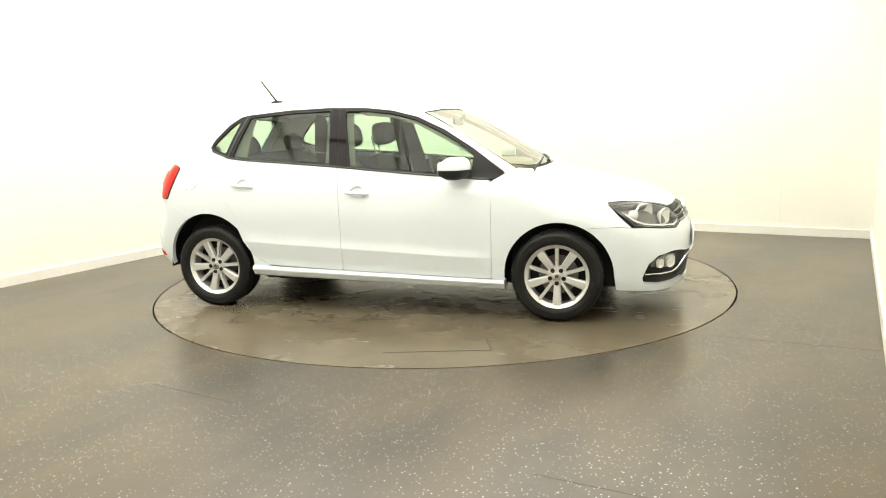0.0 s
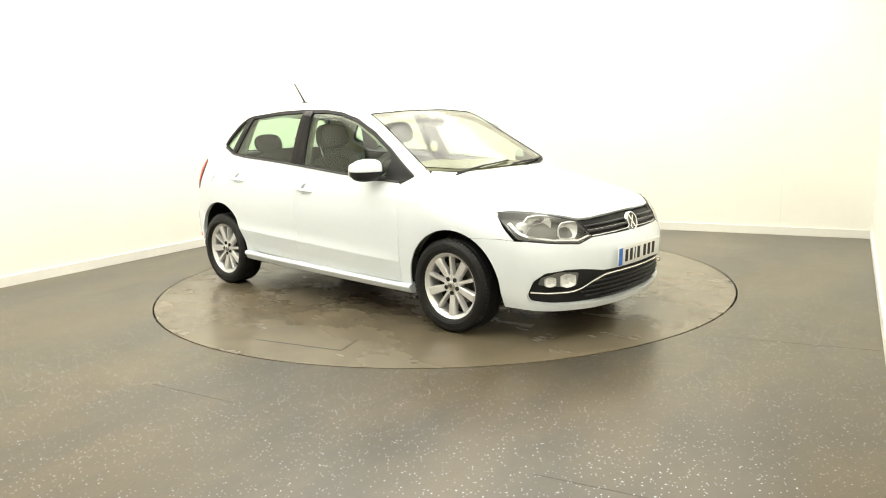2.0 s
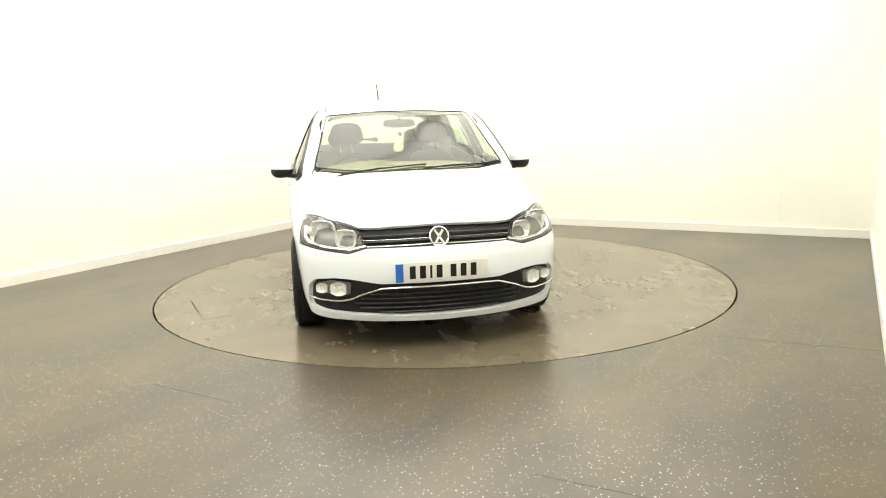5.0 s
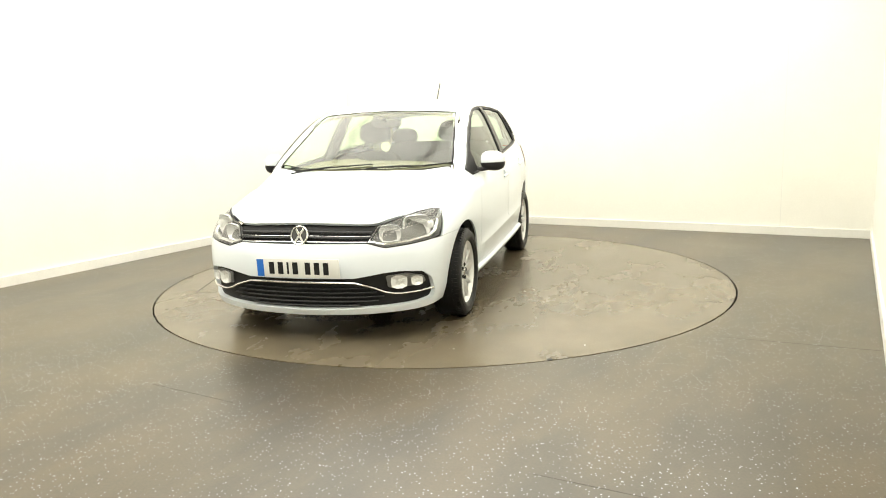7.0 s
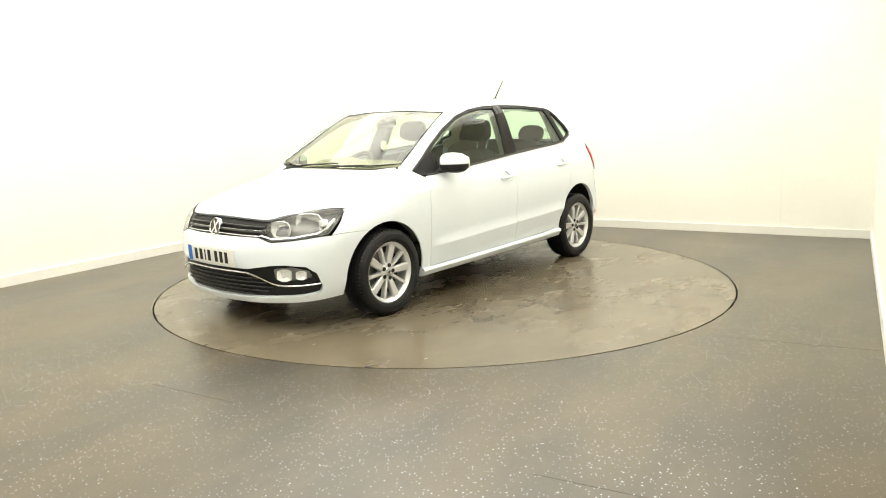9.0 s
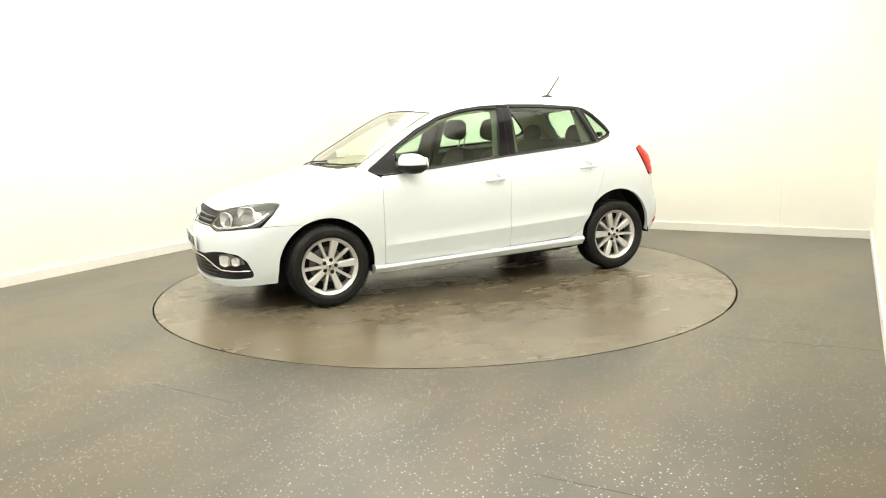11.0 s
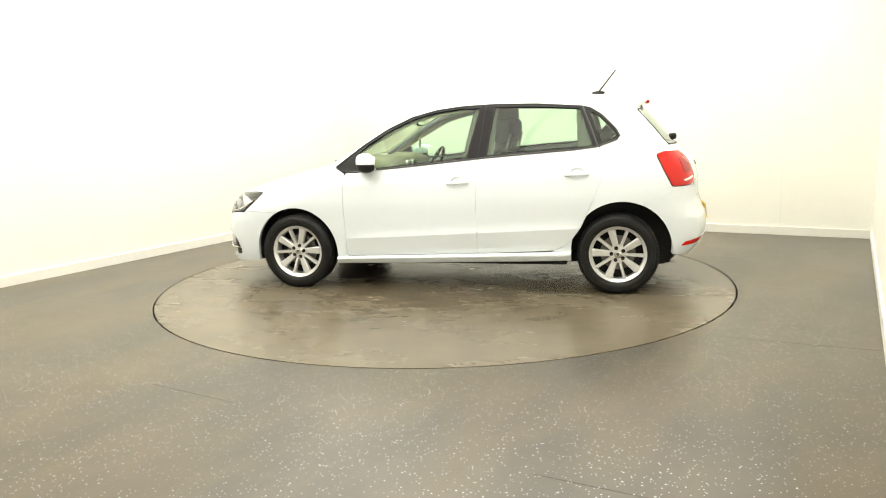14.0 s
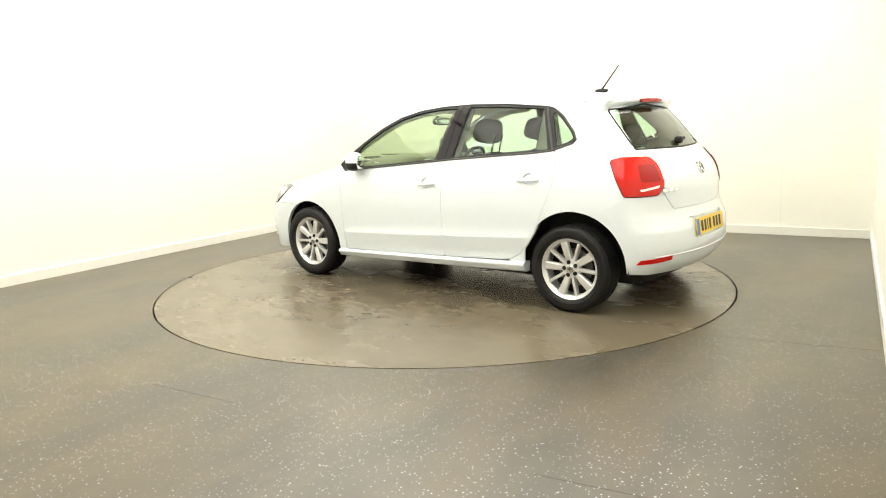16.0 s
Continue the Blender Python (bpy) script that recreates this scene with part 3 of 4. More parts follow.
def crest_lines(outline):
    """Lines just above, on and below the ridge of the doors, kept inside a door's outline."""
    lines = []
    for dz in (-0.03, -0.005, 0.0, 0.006, 0.02, 0.045):
        pts = np.array([(x, 0.437 - 0.048 * x + dz) for x in np.arange(-1.1, 0.85, 0.02)])
        near = within(pts, outline) & within(pts + (0.012, 0), outline) & within(pts - (0.012, 0), outline)
        lines.append([tuple(p) for p in pts[near]])
    return lines


def sill_rail():
    """A rail under the doors: a rounded ledge on top, drawn in below."""
    bm = bmesh.new()
    rows = []
    for x in np.linspace(0.90, -0.905, 26):
        top = 0.2825 - 0.0305 * x
        y = on_skin([(x, top)], "L")[0].y
        high = 0.066 - 0.006 * x
        rows.append([bm.verts.new((x, y + dy, top - k * high)) for dy, k in ((-0.06, 0.0), (0.004, 0.0), (0.016, 0.05), (0.024, 0.16), (0.027, 0.30), (0.024, 0.44), (0.012, 0.58), (0.008, 0.74), (0.0, 0.92), (-0.012, 1.0), (-0.06, 1.0))])
    for a, b in zip(rows, rows[1:]):
        for i in range(len(a) - 1):
            bm.faces.new((a[i], a[i + 1], b[i + 1], b[i]))
    bm.faces.new(rows[0]), bm.faces.new(rows[-1][::-1])
    bmesh.ops.recalc_face_normals(bm, faces=bm.faces)
    return bm


def arch_liner(cx, cz, r):
    bm = bmesh.new()
    rows = []
    for y in (0.50, 0.60, 0.68, 0.742):
        rows.append([bm.verts.new((x, y, z)) for x, z in [(cx + r, 0.27)] + arc(cx, cz, r, 0, 180, 20) + [(cx - r, 0.27)]])
    for a, b in zip(rows, rows[1:]):
        for i in range(len(a) - 1):
            bm.faces.new((a[i], a[i + 1], b[i + 1], b[i]))
    bm.faces.new(rows[0])
    return bm


def seat(parent, x, y, scale=1.0):
    """A front seat: cushion, back, headrest on two posts."""
    tilt = pose(x - 0.20, y, 0.49, 0, -16, 0)
    s = part("seat", pillow((x - 0.26, y - 0.25, 0.34), (x + 0.28, y + 0.25, 0.53), 4), FABRIC, parent, "dark grey cloth front seat")
    part("backrest", pillow((-0.07, -0.24, -0.05), (0.08, 0.24, 0.555), 3.6, m=tilt), FABRIC, s)
    part("headrest", pillow((-0.065, -0.14, 0.615), (0.075, 0.14, 0.795), 3.4, 24, m=tilt @ Matrix.Rotation(radians(6), 4, "Y"), bend=lambda c: Vector((c.x + 0.03 * (c.y / 0.14) ** 2, c.y * (1.06 - (c.z - 0.62) * 1.2), c.z))), FABRIC, s)
    bm = bmesh.new()
    for dy in (-0.05, 0.05):
        tube(bm, [tilt @ Vector((0, dy, 0.56)), tilt @ Vector((0, dy, 0.70))], 0.007, 8)
    part("headrest_post", bm, CHROME, s)


def build_car():
    car = new("car")
    fcx, fcz, fr = FRONT_ARCH
    rcx, rcz, rr = REAR_ARCH
    # where the bonnet, screen and roof meet the sides
    seam = [(p.x, p.z) for p in on_skin([(0.925, 0.655), (1.05, 0.690), (1.2, 0.700), (1.38, 0.708), (1.535, 0.714)], "T")]
    fender = [(0.820, 0.225), (0.823, 0.514), (0.827, 0.731), (0.816, 0.885), (0.845, 0.905), (0.905, 0.938)] + seam + [(1.60, 0.680), (1.690, 0.600), (1.62, 0.6045), (1.50, 0.602)]
    fender += arc(fcx, fcz, fr, 63, 180, 20) + [(fcx - fr, 0.225)]
    both("front_wing", PAINT, car, fender, gap=0.0008, corner=0.006, step=0.024)
    cup_f = [(-0.080 + 0.052 * math.cos(a), 0.824 + (0.044 if a < math.pi else 0.030) * math.sin(a)) for a in (i * math.tau / 20 for i in range(20))]
    cup_r = [(x - 0.865, z + 0.048) for x, z in cup_f]
    for mirror in (False, True):
        for name, outline, cup, hx, hz in (
            ("front_door", [(0.818, 0.262), (0.822, 0.514), (0.826, 0.731), (0.814, 0.900), (0.738, 0.901), (0.25, 0.950), (-0.235, 0.996), (-0.220, 0.904), (-0.212, 0.637), (-0.216, 0.292)], cup_f, -0.080, 0.822),
            ("rear_door", [(-0.2165, 0.292), (-0.2125, 0.637), (-0.2205, 0.904), (-0.2355, 0.996), (-0.6, 1.023), (-0.932, 1.045), (-1.10, 1.064), (-1.128, 0.925), (-1.112, 0.83), (-1.074, 0.73), (-1.025, 0.61), (-0.966, 0.485), (-0.915, 0.412), (-0.857, 0.355), (-0.763, 0.314)], cup_r, -0.945, 0.870),
        ):
            door = part(name, sheet(outline, "L", holes=[cup], gap=0.0010, corner=0.02, step=0.022, lines=crest_lines(outline), mirror=mirror), PAINT, car, "white painted car door")
            part("handle_recess", sheet([(x, z) for x, z in cup], "L", lift=-0.0135, depth=0.0, gap=-0.003, step=0.012, mirror=mirror), PAINT, door)
            y0 = on_skin([(hx, hz)], "L")[0].y
            m = Matrix.Translation((hx, y0 + 0.012, hz)) @ Matrix.Rotation(radians(3), 4, "Y")
            grip = pillow((-0.088, -0.010, -0.012), (0.088, 0.014, 0.011), 3.2, 18, m)
            part("door_handle", mirrored(grip) if mirror else grip, PAINT, door, "white painted grab handle")
            trim = [(x, z) for x, z in outline]
            part("door_trim", sheet(trim, "L", lift=-0.075, depth=0.0, step=0.06, gap=0.006, mirror=mirror), INNER_TRIM, door, "grey inner door trim")
    def jamb(line):
        fine = [(a[0] + (b[0] - a[0]) * i / 4, a[1] + (b[1] - a[1]) * i / 4) for a, b in zip(line, line[1:]) for i in range(4)] + line[-1:]
        return tube(bmesh.new(), on_skin(fine, "L", -0.013), 0.006, 6)
    for line in ([(0.819, 0.262), (0.8225, 0.514), (0.8265, 0.731), (0.815, 0.890)], [(-0.2163, 0.295), (-0.2123, 0.637), (-0.2203, 0.904), (-0.235, 0.985)],
                 [(-0.775, 0.318), (-0.858, 0.354), (-0.916, 0.4115), (-0.9666, 0.4845), (-1.0256, 0.6095), (-1.0747, 0.7298), (-1.1127, 0.83), (-1.1287, 0.925), (-1.106, 1.05)]):
        twice("door_jamb", lambda: jamb(line), PAINT, car)
    # sill
    twice("sill", sill_rail, PAINT, car, "white moulded sill rail below the doors")
    # side frame: pillars, roof rail and rear quarter in one piece
    screen_edge = [(p.x, p.z) for p in on_skin([(0.925, 0.655), (0.75, 0.625), (0.55, 0.585), (0.32, 0.540)], "T")]
    roof_edge = [(p.x, p.z) for p in on_skin([(0.30, 0.535)] + [(0.2 - i * 0.15, 0.530) for i in range(11)], "T")]
    quarter = [(0.905, 0.940)] + screen_edge + roof_edge
    rear_edge = [(-1.375, 1.330), (-1.42, 1.262), (-1.50, 1.165), (-1.578, 1.065), (-1.575, 1.017), (-1.492, 0.999), (-1.545, 0.885), (-1.600, 0.775), (-1.60, 0.752), (-1.50, 0.700), (-1.415, 0.665)]
    quarter += rear_edge
    right_arc = [p for p in arc(rcx, rcz, rr, 116, 0, 22)]
    quarter = quarter + right_arc + [(-0.903, 0.300), (-0.77, 0.311), (-0.8585, 0.353), (-0.9165, 0.411), (-0.9672, 0.484), (-1.0262, 0.609), (-1.0753, 0.7295), (-1.1133, 0.83), (-1.1293, 0.925), (-1.1025, 1.063)]
    quarter += [(-1.225, 1.108), (-1.243, 1.130), (-1.212, 1.182), (-1.112, 1.284), (-1.03, 1.335)] + [(x, z + 0.002) for x, z in WINDOW_TOP[::-1]]
    both("side_frame", PAINT, car, quarter, corner=0.004, step=0.024, gap=0.0)
    part("roof", sheet([(0.31, -0.532), (0.345, -0.35), (0.365, 0.0), (0.345, 0.35), (0.31, 0.532), (0.2, 0.528), (-0.5, 0.529), (-1.30, 0.528), (-1.385, 0.50), (-1.40, 0.0), (-1.385, -0.50), (-1.30, -0.528), (-0.5, -0.529), (0.2, -0.528)], "T", corner=0.01, step=0.05), PAINT, car)
    bonnet = [(0.955, 0.645), (1.05, 0.686), (1.2, 0.696), (1.38, 0.704), (1.530, 0.710), (1.60, 0.676), (1.69, 0.625), (1.785, 0.562), (1.895, 0.440), (1.925, 0.34), (1.945, 0.17), (1.950, 0.0)]
    bonnet = bonnet + [(x, -y) for x, y in bonnet[-2::-1]] + [(1.04, -0.45), (1.085, -0.2), (1.09, 0.0), (1.085, 0.2), (1.04, 0.45)]
    part("bonnet", sheet(bonnet, "T", corner=0.03, step=0.04, gap=0.0009, depth=0.02), PAINT, car, "smooth white bonnet")
    def ledge():
        edge_line = [(0.94, 0.652), (1.05, 0.688), (1.2, 0.698), (1.38, 0.706), (1.532, 0.712), (1.60, 0.678), (1.69, 0.626), (1.785, 0.563)]
        return tube(bmesh.new(), on_skin(edge_line, "T", -0.008), 0.0065, 6)
    twice("bonnet_ledge", ledge, PAINT, car)
    # front bumper, with the low opening
    half = [(0.0, 0.600), (1.985, 0.25, 0.597), (1.975, 0.40, 0.596), (1.948, 0.50, 0.566), (1.86, 0.625, 0.580), (1.745, 0.735, 0.598), (1.695, 0.752, 0.598), (0, 0, 0)][:-1]
    up = [(0.0, 0.598)] + flat(half[1:], "F") + flat(on_skin([(1.62, 0.6035), (1.50, 0.601)], "L"), "F")
    edge = flat(on_skin(arc(fcx, fcz, fr, 63, 0, 14) + [(fcx + fr + 0.01, 0.20)], "L"), "F")
    low = flat([(1.72, 0.735, 0.198), (1.84, 0.66, 0.190), (1.96, 0.40, 0.176)], "F") + [(0.0, 0.170)]
    loop = up + edge + low
    loop = loop + [(-u, z) for u, z in loop[-2:0:-1]]
    gape = flat([(1.775, 0.735, 0.246), (1.757, 0.742, 0.282), (1.79, 0.728, 0.372), (1.848, 0.693, 0.418), (1.925, 0.58, 0.430), (1.968, 0.498, 0.425), (2.022, 0.333, 0.398)], "F") + [(0.0, 0.398)]
    gape_low = flat([(2.02, 0.257, 0.210), (1.95, 0.488, 0.219), (1.86, 0.655, 0.232)], "F")
    mouth = gape + [(-u, z) for u, z in gape[-2::-1]] + [(-u, z) for u, z in gape_low[::-1]] + [(0.0, 0.206)] + gape_low
    part("front_bumper", sheet(loop, "F", holes=[mouth], gap=0.0009, corner=0.008, step=0.026, depth=0.03), PAINT, car, "white front bumper with a low black opening")
    back = part("lower_grille", sheet(mouth, "F", lift=-0.029, depth=0.0, gap=-0.008, corner=0.012, step=0.03), BLACK_TRIM, car, "black plastic lower grille with slats")
    for z, w in ((0.229, 0.33), (0.255, 0.44), (0.281, 0.47), (0.307, 0.43), (0.333, 0.38)):
        bm = bmesh.new()
        for dz, dl in ((0.0, -0.012),):
            tube(bm, on_skin([(w * i / 16, z) for i in range(-16, 17)], "F", -0.016), 0.009, 8, 0.45)
        part("slat", bm, GREY_GLOSS, back)
    strip = flat([(2.022, 0.333, 0.372), (1.983, 0.433, 0.340), (1.957, 0.493, 0.312), (1.935, 0.54, 0.300), (1.913, 0.575, 0.297), (1.85, 0.66, 0.300), (1.775, 0.733, 0.306)], "F")
    strip = [(-u, z) for u, z in strip[::-1]] + [(u, 0.376) for u in (-0.2, -0.1, 0.0, 0.1, 0.2)] + strip
    bm = bmesh.new()
    tube(bm, on_skin(strip, "F", 0.001), 0.008, 8, 0.8)
    part("chrome_strip", bm, CHROME, back, "thin chrome strip")
    for s in (1, -1):
        fog = flat([(1.965, 0.505, 0.400), (1.955, 0.515, 0.330), (1.92, 0.58, 0.322), (1.81, 0.712, 0.345), (1.83, 0.703, 0.385), (1.90, 0.615, 0.412)], "F")
        lens = part("fog_lamp", sheet(fog, "F", lift=-0.022, depth=0.02, step=0.02, mirror=s < 0), LAMP_GREY, back, "clear round fog lamp in a chromed housing")
        for yy, r0 in ((0.568, 0.040), (0.660, 0.029)):
            u = math.atan2(yy, 1.92 - 1.0) if yy < 0.6 else math.atan2(yy, 0.86)
            p = on_skin([(u, 0.362)], "F", -0.012)[0]
            p.y *= s
            d = Vector((1, 0.55 * s, 0)).normalized()
            m = Matrix.Translation(p) @ d.to_track_quat("Y", "Z").to_matrix().to_4x4()
            bm = facet_bowl(r0, [(0.0, -0.001), (0.5, 0.0), (1.0, 0.005), (1.12, 0.006), (1.12, -0.01)], 10)
            bm.transform(m)
            part("reflector", bm, LAMP_SILVER, lens, smooth=False)
        part("lens", sheet(fog, "F", lift=-0.008, depth=0.0, step=0.02, mirror=s < 0), CLEAR, lens)
    # upper grille
    g_half = flat([(1.950, 0.20, 0.701), (1.925, 0.34, 0.694), (1.90, 0.442, 0.688), (1.968, 0.405, 0.606), (1.995, 0.25, 0.602)], "F")
    g_loop = [(0.0, 0.706)] + g_half + [(0.0, 0.602)] + [(-u, z) for u, z in g_half[::-1]]
    grille = part("grille", sheet(g_loop, "F", lift=-0.026, depth=0.0, gap=-0.008, step=0.03, corner=0.006), BLACK_TRIM, car, "black radiator grille with two slats")
    for z, r, mat in ((0.632, 0.010, GREY_GLOSS), (0.664, 0.010, GREY_GLOSS)):
        bm = bmesh.new()
        w = 0.425 - (z - 0.60) * 0.05
        tube(bm, on_skin([(w * i / 14, z + 0.010 * (1 - abs(i) / 14) - 0.003) for i in range(-14, 15)], "F", -0.010), r, 8, 0.55)
        part("slat", bm, mat, grille)
    for z, w in ((0.6085, 0.405), (0.641, 0.42)):
        bm = bmesh.new()
        tube(bm, on_skin([(w * i / 14, z + 0.008 * (1 - abs(i) / 14) - 0.004) for i in range(-14, 15)], "F", -0.004), 0.0035 if z < 0.62 else 0.0018, 6)
        part("chrome_strip", bm, CHROME, grille, "thin chrome strip")
    # round emblem, plain
    for (x, z, tilt, r, name) in ((2.012, 0.645, -16, 0.058, "front_emblem"), (-1.806, 0.915, 196, 0.045, "rear_emblem")):
        m = pose(x, 0, z, 0, 0, -90 if x > 0 else 90) @ pose(0, 0, 0, 16 if x > 0 else 24)
        bm = lathe([(r * 0.80, 0.0), (r * 0.82, 0.008), (r * 0.92, 0.011), (r, 0.006), (r, -0.012)], 40)
        bm.transform(m)
        e = part("emblem", bm, CHROME, car, "round chrome emblem with a plain centre")
        bm = lathe([(0.0, 0.002), (r * 0.8, 0.001), (r * 0.8, -0.01)], 40)
        bm.transform(m)
        part("disc", bm, GREY_TRIM, e)
        for dx, dz, lean in ((0.0, 0.0, 33), (0.0, 0.0, -33)):
            bm = box(bmesh.new(), (-r * 0.12, 0.0, -r * 0.78), (r * 0.12, 0.006, r * 0.78), 0.0015, pose(r * dx, 0, r * dz, 0, lean, 0))
            bm.transform(m)
            part("bar", bm, CHROME, e)
    # headlights
    for s in (1, -1):
        hl = [(1.977, 0.396, 0.598), (1.95, 0.500, 0.568), (1.86, 0.627, 0.582), (1.745, 0.737, 0.600), (1.69, 0.745, 0.607), (1.60, 0.742, 0.683), (1.525, 0.728, 0.748), (1.60, 0.680, 0.755), (1.70, 0.622, 0.750), (1.785, 0.566, 0.733), (1.90, 0.440, 0.692)]
        loop = flat(hl, "F")
        house = part("headlight", sheet(loop, "F", lift=-0.055, depth=-0.05, gap=0.004, step=0.03, corner=0.015, mirror=s < 0), LAMP_GREY, car, "clear headlight with chromed reflectors and a dark bezel")
        for (x, y, z, r0, yaw) in ((1.755, 0.628, 0.668, 0.074, 32), (1.878, 0.505, 0.642, 0.056, 24)):
            m = pose(x - 0.012, y * s, z, 0, 0, -90 + yaw * s) @ pose(0, 0, 0, -4)
            bm = facet_bowl(r0, [(0.0, -0.03), (0.35, -0.027), (0.7, -0.012), (0.98, 0.014), (1.06, 0.020), (1.08, 0.010)], 14)
            bm.transform(m)
            part("reflector", bm, LAMP_SILVER, house, "chromed faceted reflector bowl", smooth=False)
        path = flat([(1.968, 0.41, 0.612), (1.945, 0.495, 0.590), (1.86, 0.620, 0.600), (1.755, 0.715, 0.620), (1.69, 0.728, 0.645), (1.62, 0.728, 0.700)], "F")
        bm = bmesh.new()
        tube(bm, on_skin(path, "F", -0.020), 0.014, 8, 0.8)
        part("chrome_trim", mirrored(bm) if s < 0 else bm, CHROME, house)
        bm = bmesh.new()
        pil = on_skin(flat([(1.70, 0.715, 0.690)], "F"), "F", -0.028)[0]
        part("indicator_bulb", pillow((pil.x - 0.03, pil.y * s - 0.02, pil.z - 0.025), (pil.x + 0.03, pil.y * s + 0.02, pil.z + 0.025)), LAMP_SILVER, house)
        part("cover", sheet(loop, "F", lift=0.001, depth=0.006, gap=0.003, step=0.026, corner=0.015, mirror=s < 0), CLEAR, house, "clear plastic cover")
        bm = bmesh.new()
        rim = [Vector(p) for p in inset(resample(round_off(loop, 0.015), 0.03), 0.001)]
        pts = on_skin([p[:] for p in rim], "F", -0.002)
        tube(bm, pts + pts[:1], 0.0032, 6)
        part("seal", mirrored(bm) if s < 0 else bm, BLACK_TRIM, house)
    # number plates
    for x, z, mat, name, tilt in ((2.066, 0.461, PLATE_WHITE, "front", 3), (-1.884, 0.540, PLATE_YELLOW, "rear", -8)):
        d = 1 if x > 0 else -1
        bm = bmesh.new()
        box(bm, (-0.004, -0.262, -0.0555), (0.004, 0.262, 0.0555), 0.0015)
        plate = part("number_plate", bm, mat, car, "white front number plate, characters as plain bars" if d > 0 else "yellow rear number plate, characters as plain bars")
        plate.matrix_basis = pose(x, 0, z, 0, tilt, 0 if d > 0 else 180)
        bm = bmesh.new()
        box(bm, (0.0042, -0.258, -0.0515), (0.0054, -0.215, 0.0515))
        part("blue_band", bm, PLATE_BLUE, plate, "blue band", smooth=False)
        yy = -0.180
        for k, w in enumerate((0.033, 0.033, 0.012, 0.033, 0.0, 0.033, 0.033, 0.033)):
            if w:
                bm = bmesh.new()
                box(bm, (0.0042, yy, -0.036), (0.0054, yy + w, 0.036))
                part("bar", bm, BLACK_TRIM, plate, smooth=False)
            yy += w + (0.024 if w else 0.022)
    # glass and frames at the sides
    frame_loop = [(0.900, 0.939), (0.845, 0.907), (0.738, 0.903), (0.25, 0.952), (-0.278, 1.000), (-0.60, 1.024), (-0.932, 1.046), (-1.08, 1.063), (-1.220, 1.110), (-1.240, 1.130), (-1.209, 1.180), (-1.110, 1.282), (-1.03, 1.333)] + WINDOW_TOP[::-1]
    front_glass = [(0.655, 0.928), (0.25, 0.965), (-0.140, 0.999), (-0.222, 1.358), (-0.081, 1.358), (0.109, 1.336), (0.290, 1.289), (0.480, 1.201), (0.640, 1.106), (0.700, 1.050), (0.690, 0.96)]
    rear_glass = [(-0.292, 1.016), (-0.60, 1.039), (-0.90, 1.059), (-1.052, 1.070), (-1.005, 1.20), (-0.955, 1.335), (-0.648, 1.357), (-0.337, 1.365)]
    quarter_glass = [(-1.112, 1.090), (-1.198, 1.122), (-1.218, 1.140), (-1.190, 1.180), (-1.100, 1.270), (-1.045, 1.310), (-1.030, 1.300)]
    for mirror in (False, True):
        fr_ob = part("window_frame", sheet(frame_loop, "L", holes=[front_glass, rear_glass, quarter_glass], lift=0.002, depth=0.014, step=0.028, corner=0.012, mirror=mirror), BLACK_TRIM, car, "black window surround")
        for g in (front_glass, rear_glass, quarter_glass):
            part("side_window", sheet(g, "L", lift=-0.005, depth=0.0035, step=0.035, gap=-0.003, mirror=mirror), GLASS, car, "green-tinted side window")
        for cover in ([(-0.150, 0.994), (-0.224, 0.999), (-0.264, 1.376), (-0.230, 1.374)], [(-0.230, 0.9995), (-0.284, 1.005), (-0.331, 1.378), (-0.270, 1.377)]):
            part("pillar_cover", sheet(cover, "L", lift=0.005, depth=0.004, step=0.03, mirror=mirror), BLACK_GLOSS, fr_ob, "gloss black pillar cover")
        bm = bmesh.new()
        pts = on_skin([(-1.088, 1.064), (-1.035, 1.205), (-0.975, 1.346)], "L", 0.004)
        tube(bm, pts, 0.009, 6, 0.6)
        part("divider", mirrored(bm) if mirror else bm, GREY_TRIM, fr_ob)
        for path, r in (([(0.80, 0.902), (0.25, 0.950), (-0.278, 0.998), (-0.6, 1.022), (-0.932, 1.044), (-1.08, 1.061), (-1.225, 1.110)], 0.0065), ([(0.895, 0.945)] + WINDOW_TOP + [(-1.03, 1.335), (-1.112, 1.284), (-1.212, 1.182), (-1.240, 1.130)], 0.0055)):
            fine = []
            for a, b in zip(path, path[1:]):
                fine += [(a[0] + (b[0] - a[0]) * i / 4, a[1] + (b[1] - a[1]) * i / 4) for i in range(4)]
            bm = bmesh.new()
            tube(bm, on_skin(fine + path[-1:], "L", 0.003), r, 6)
            part("window_seal", mirrored(bm) if mirror else bm, GREY_TRIM, fr_ob)
    # windscreen
    ws = [(0.312, 0.530), (0.346, 0.35), (0.368, 0.0), (0.346, -0.35), (0.312, -0.530), (0.55, -0.577), (0.75, -0.617), (0.918, -0.648), (1.0, -0.45), (1.06, -0.2), (1.07, 0.0), (1.06, 0.2), (1.0, 0.45), (0.918, 0.648), (0.75, 0.617), (0.55, 0.577)]
    screen = part("windscreen", sheet(ws, "T", lift=-0.003, depth=0.005, step=0.05, corner=0.008), SCREEN, car, "green-tinted windscreen")
    bm = bmesh.new()
    rim = resample(round_off(ws, 0.008), 0.05)
    pts = on_skin([p[:] for p in rim], "T", -0.001)
    tube(bm, pts + pts[:1], 0.003, 6)
    part("screen_seal", bm, BLACK_TRIM, screen)
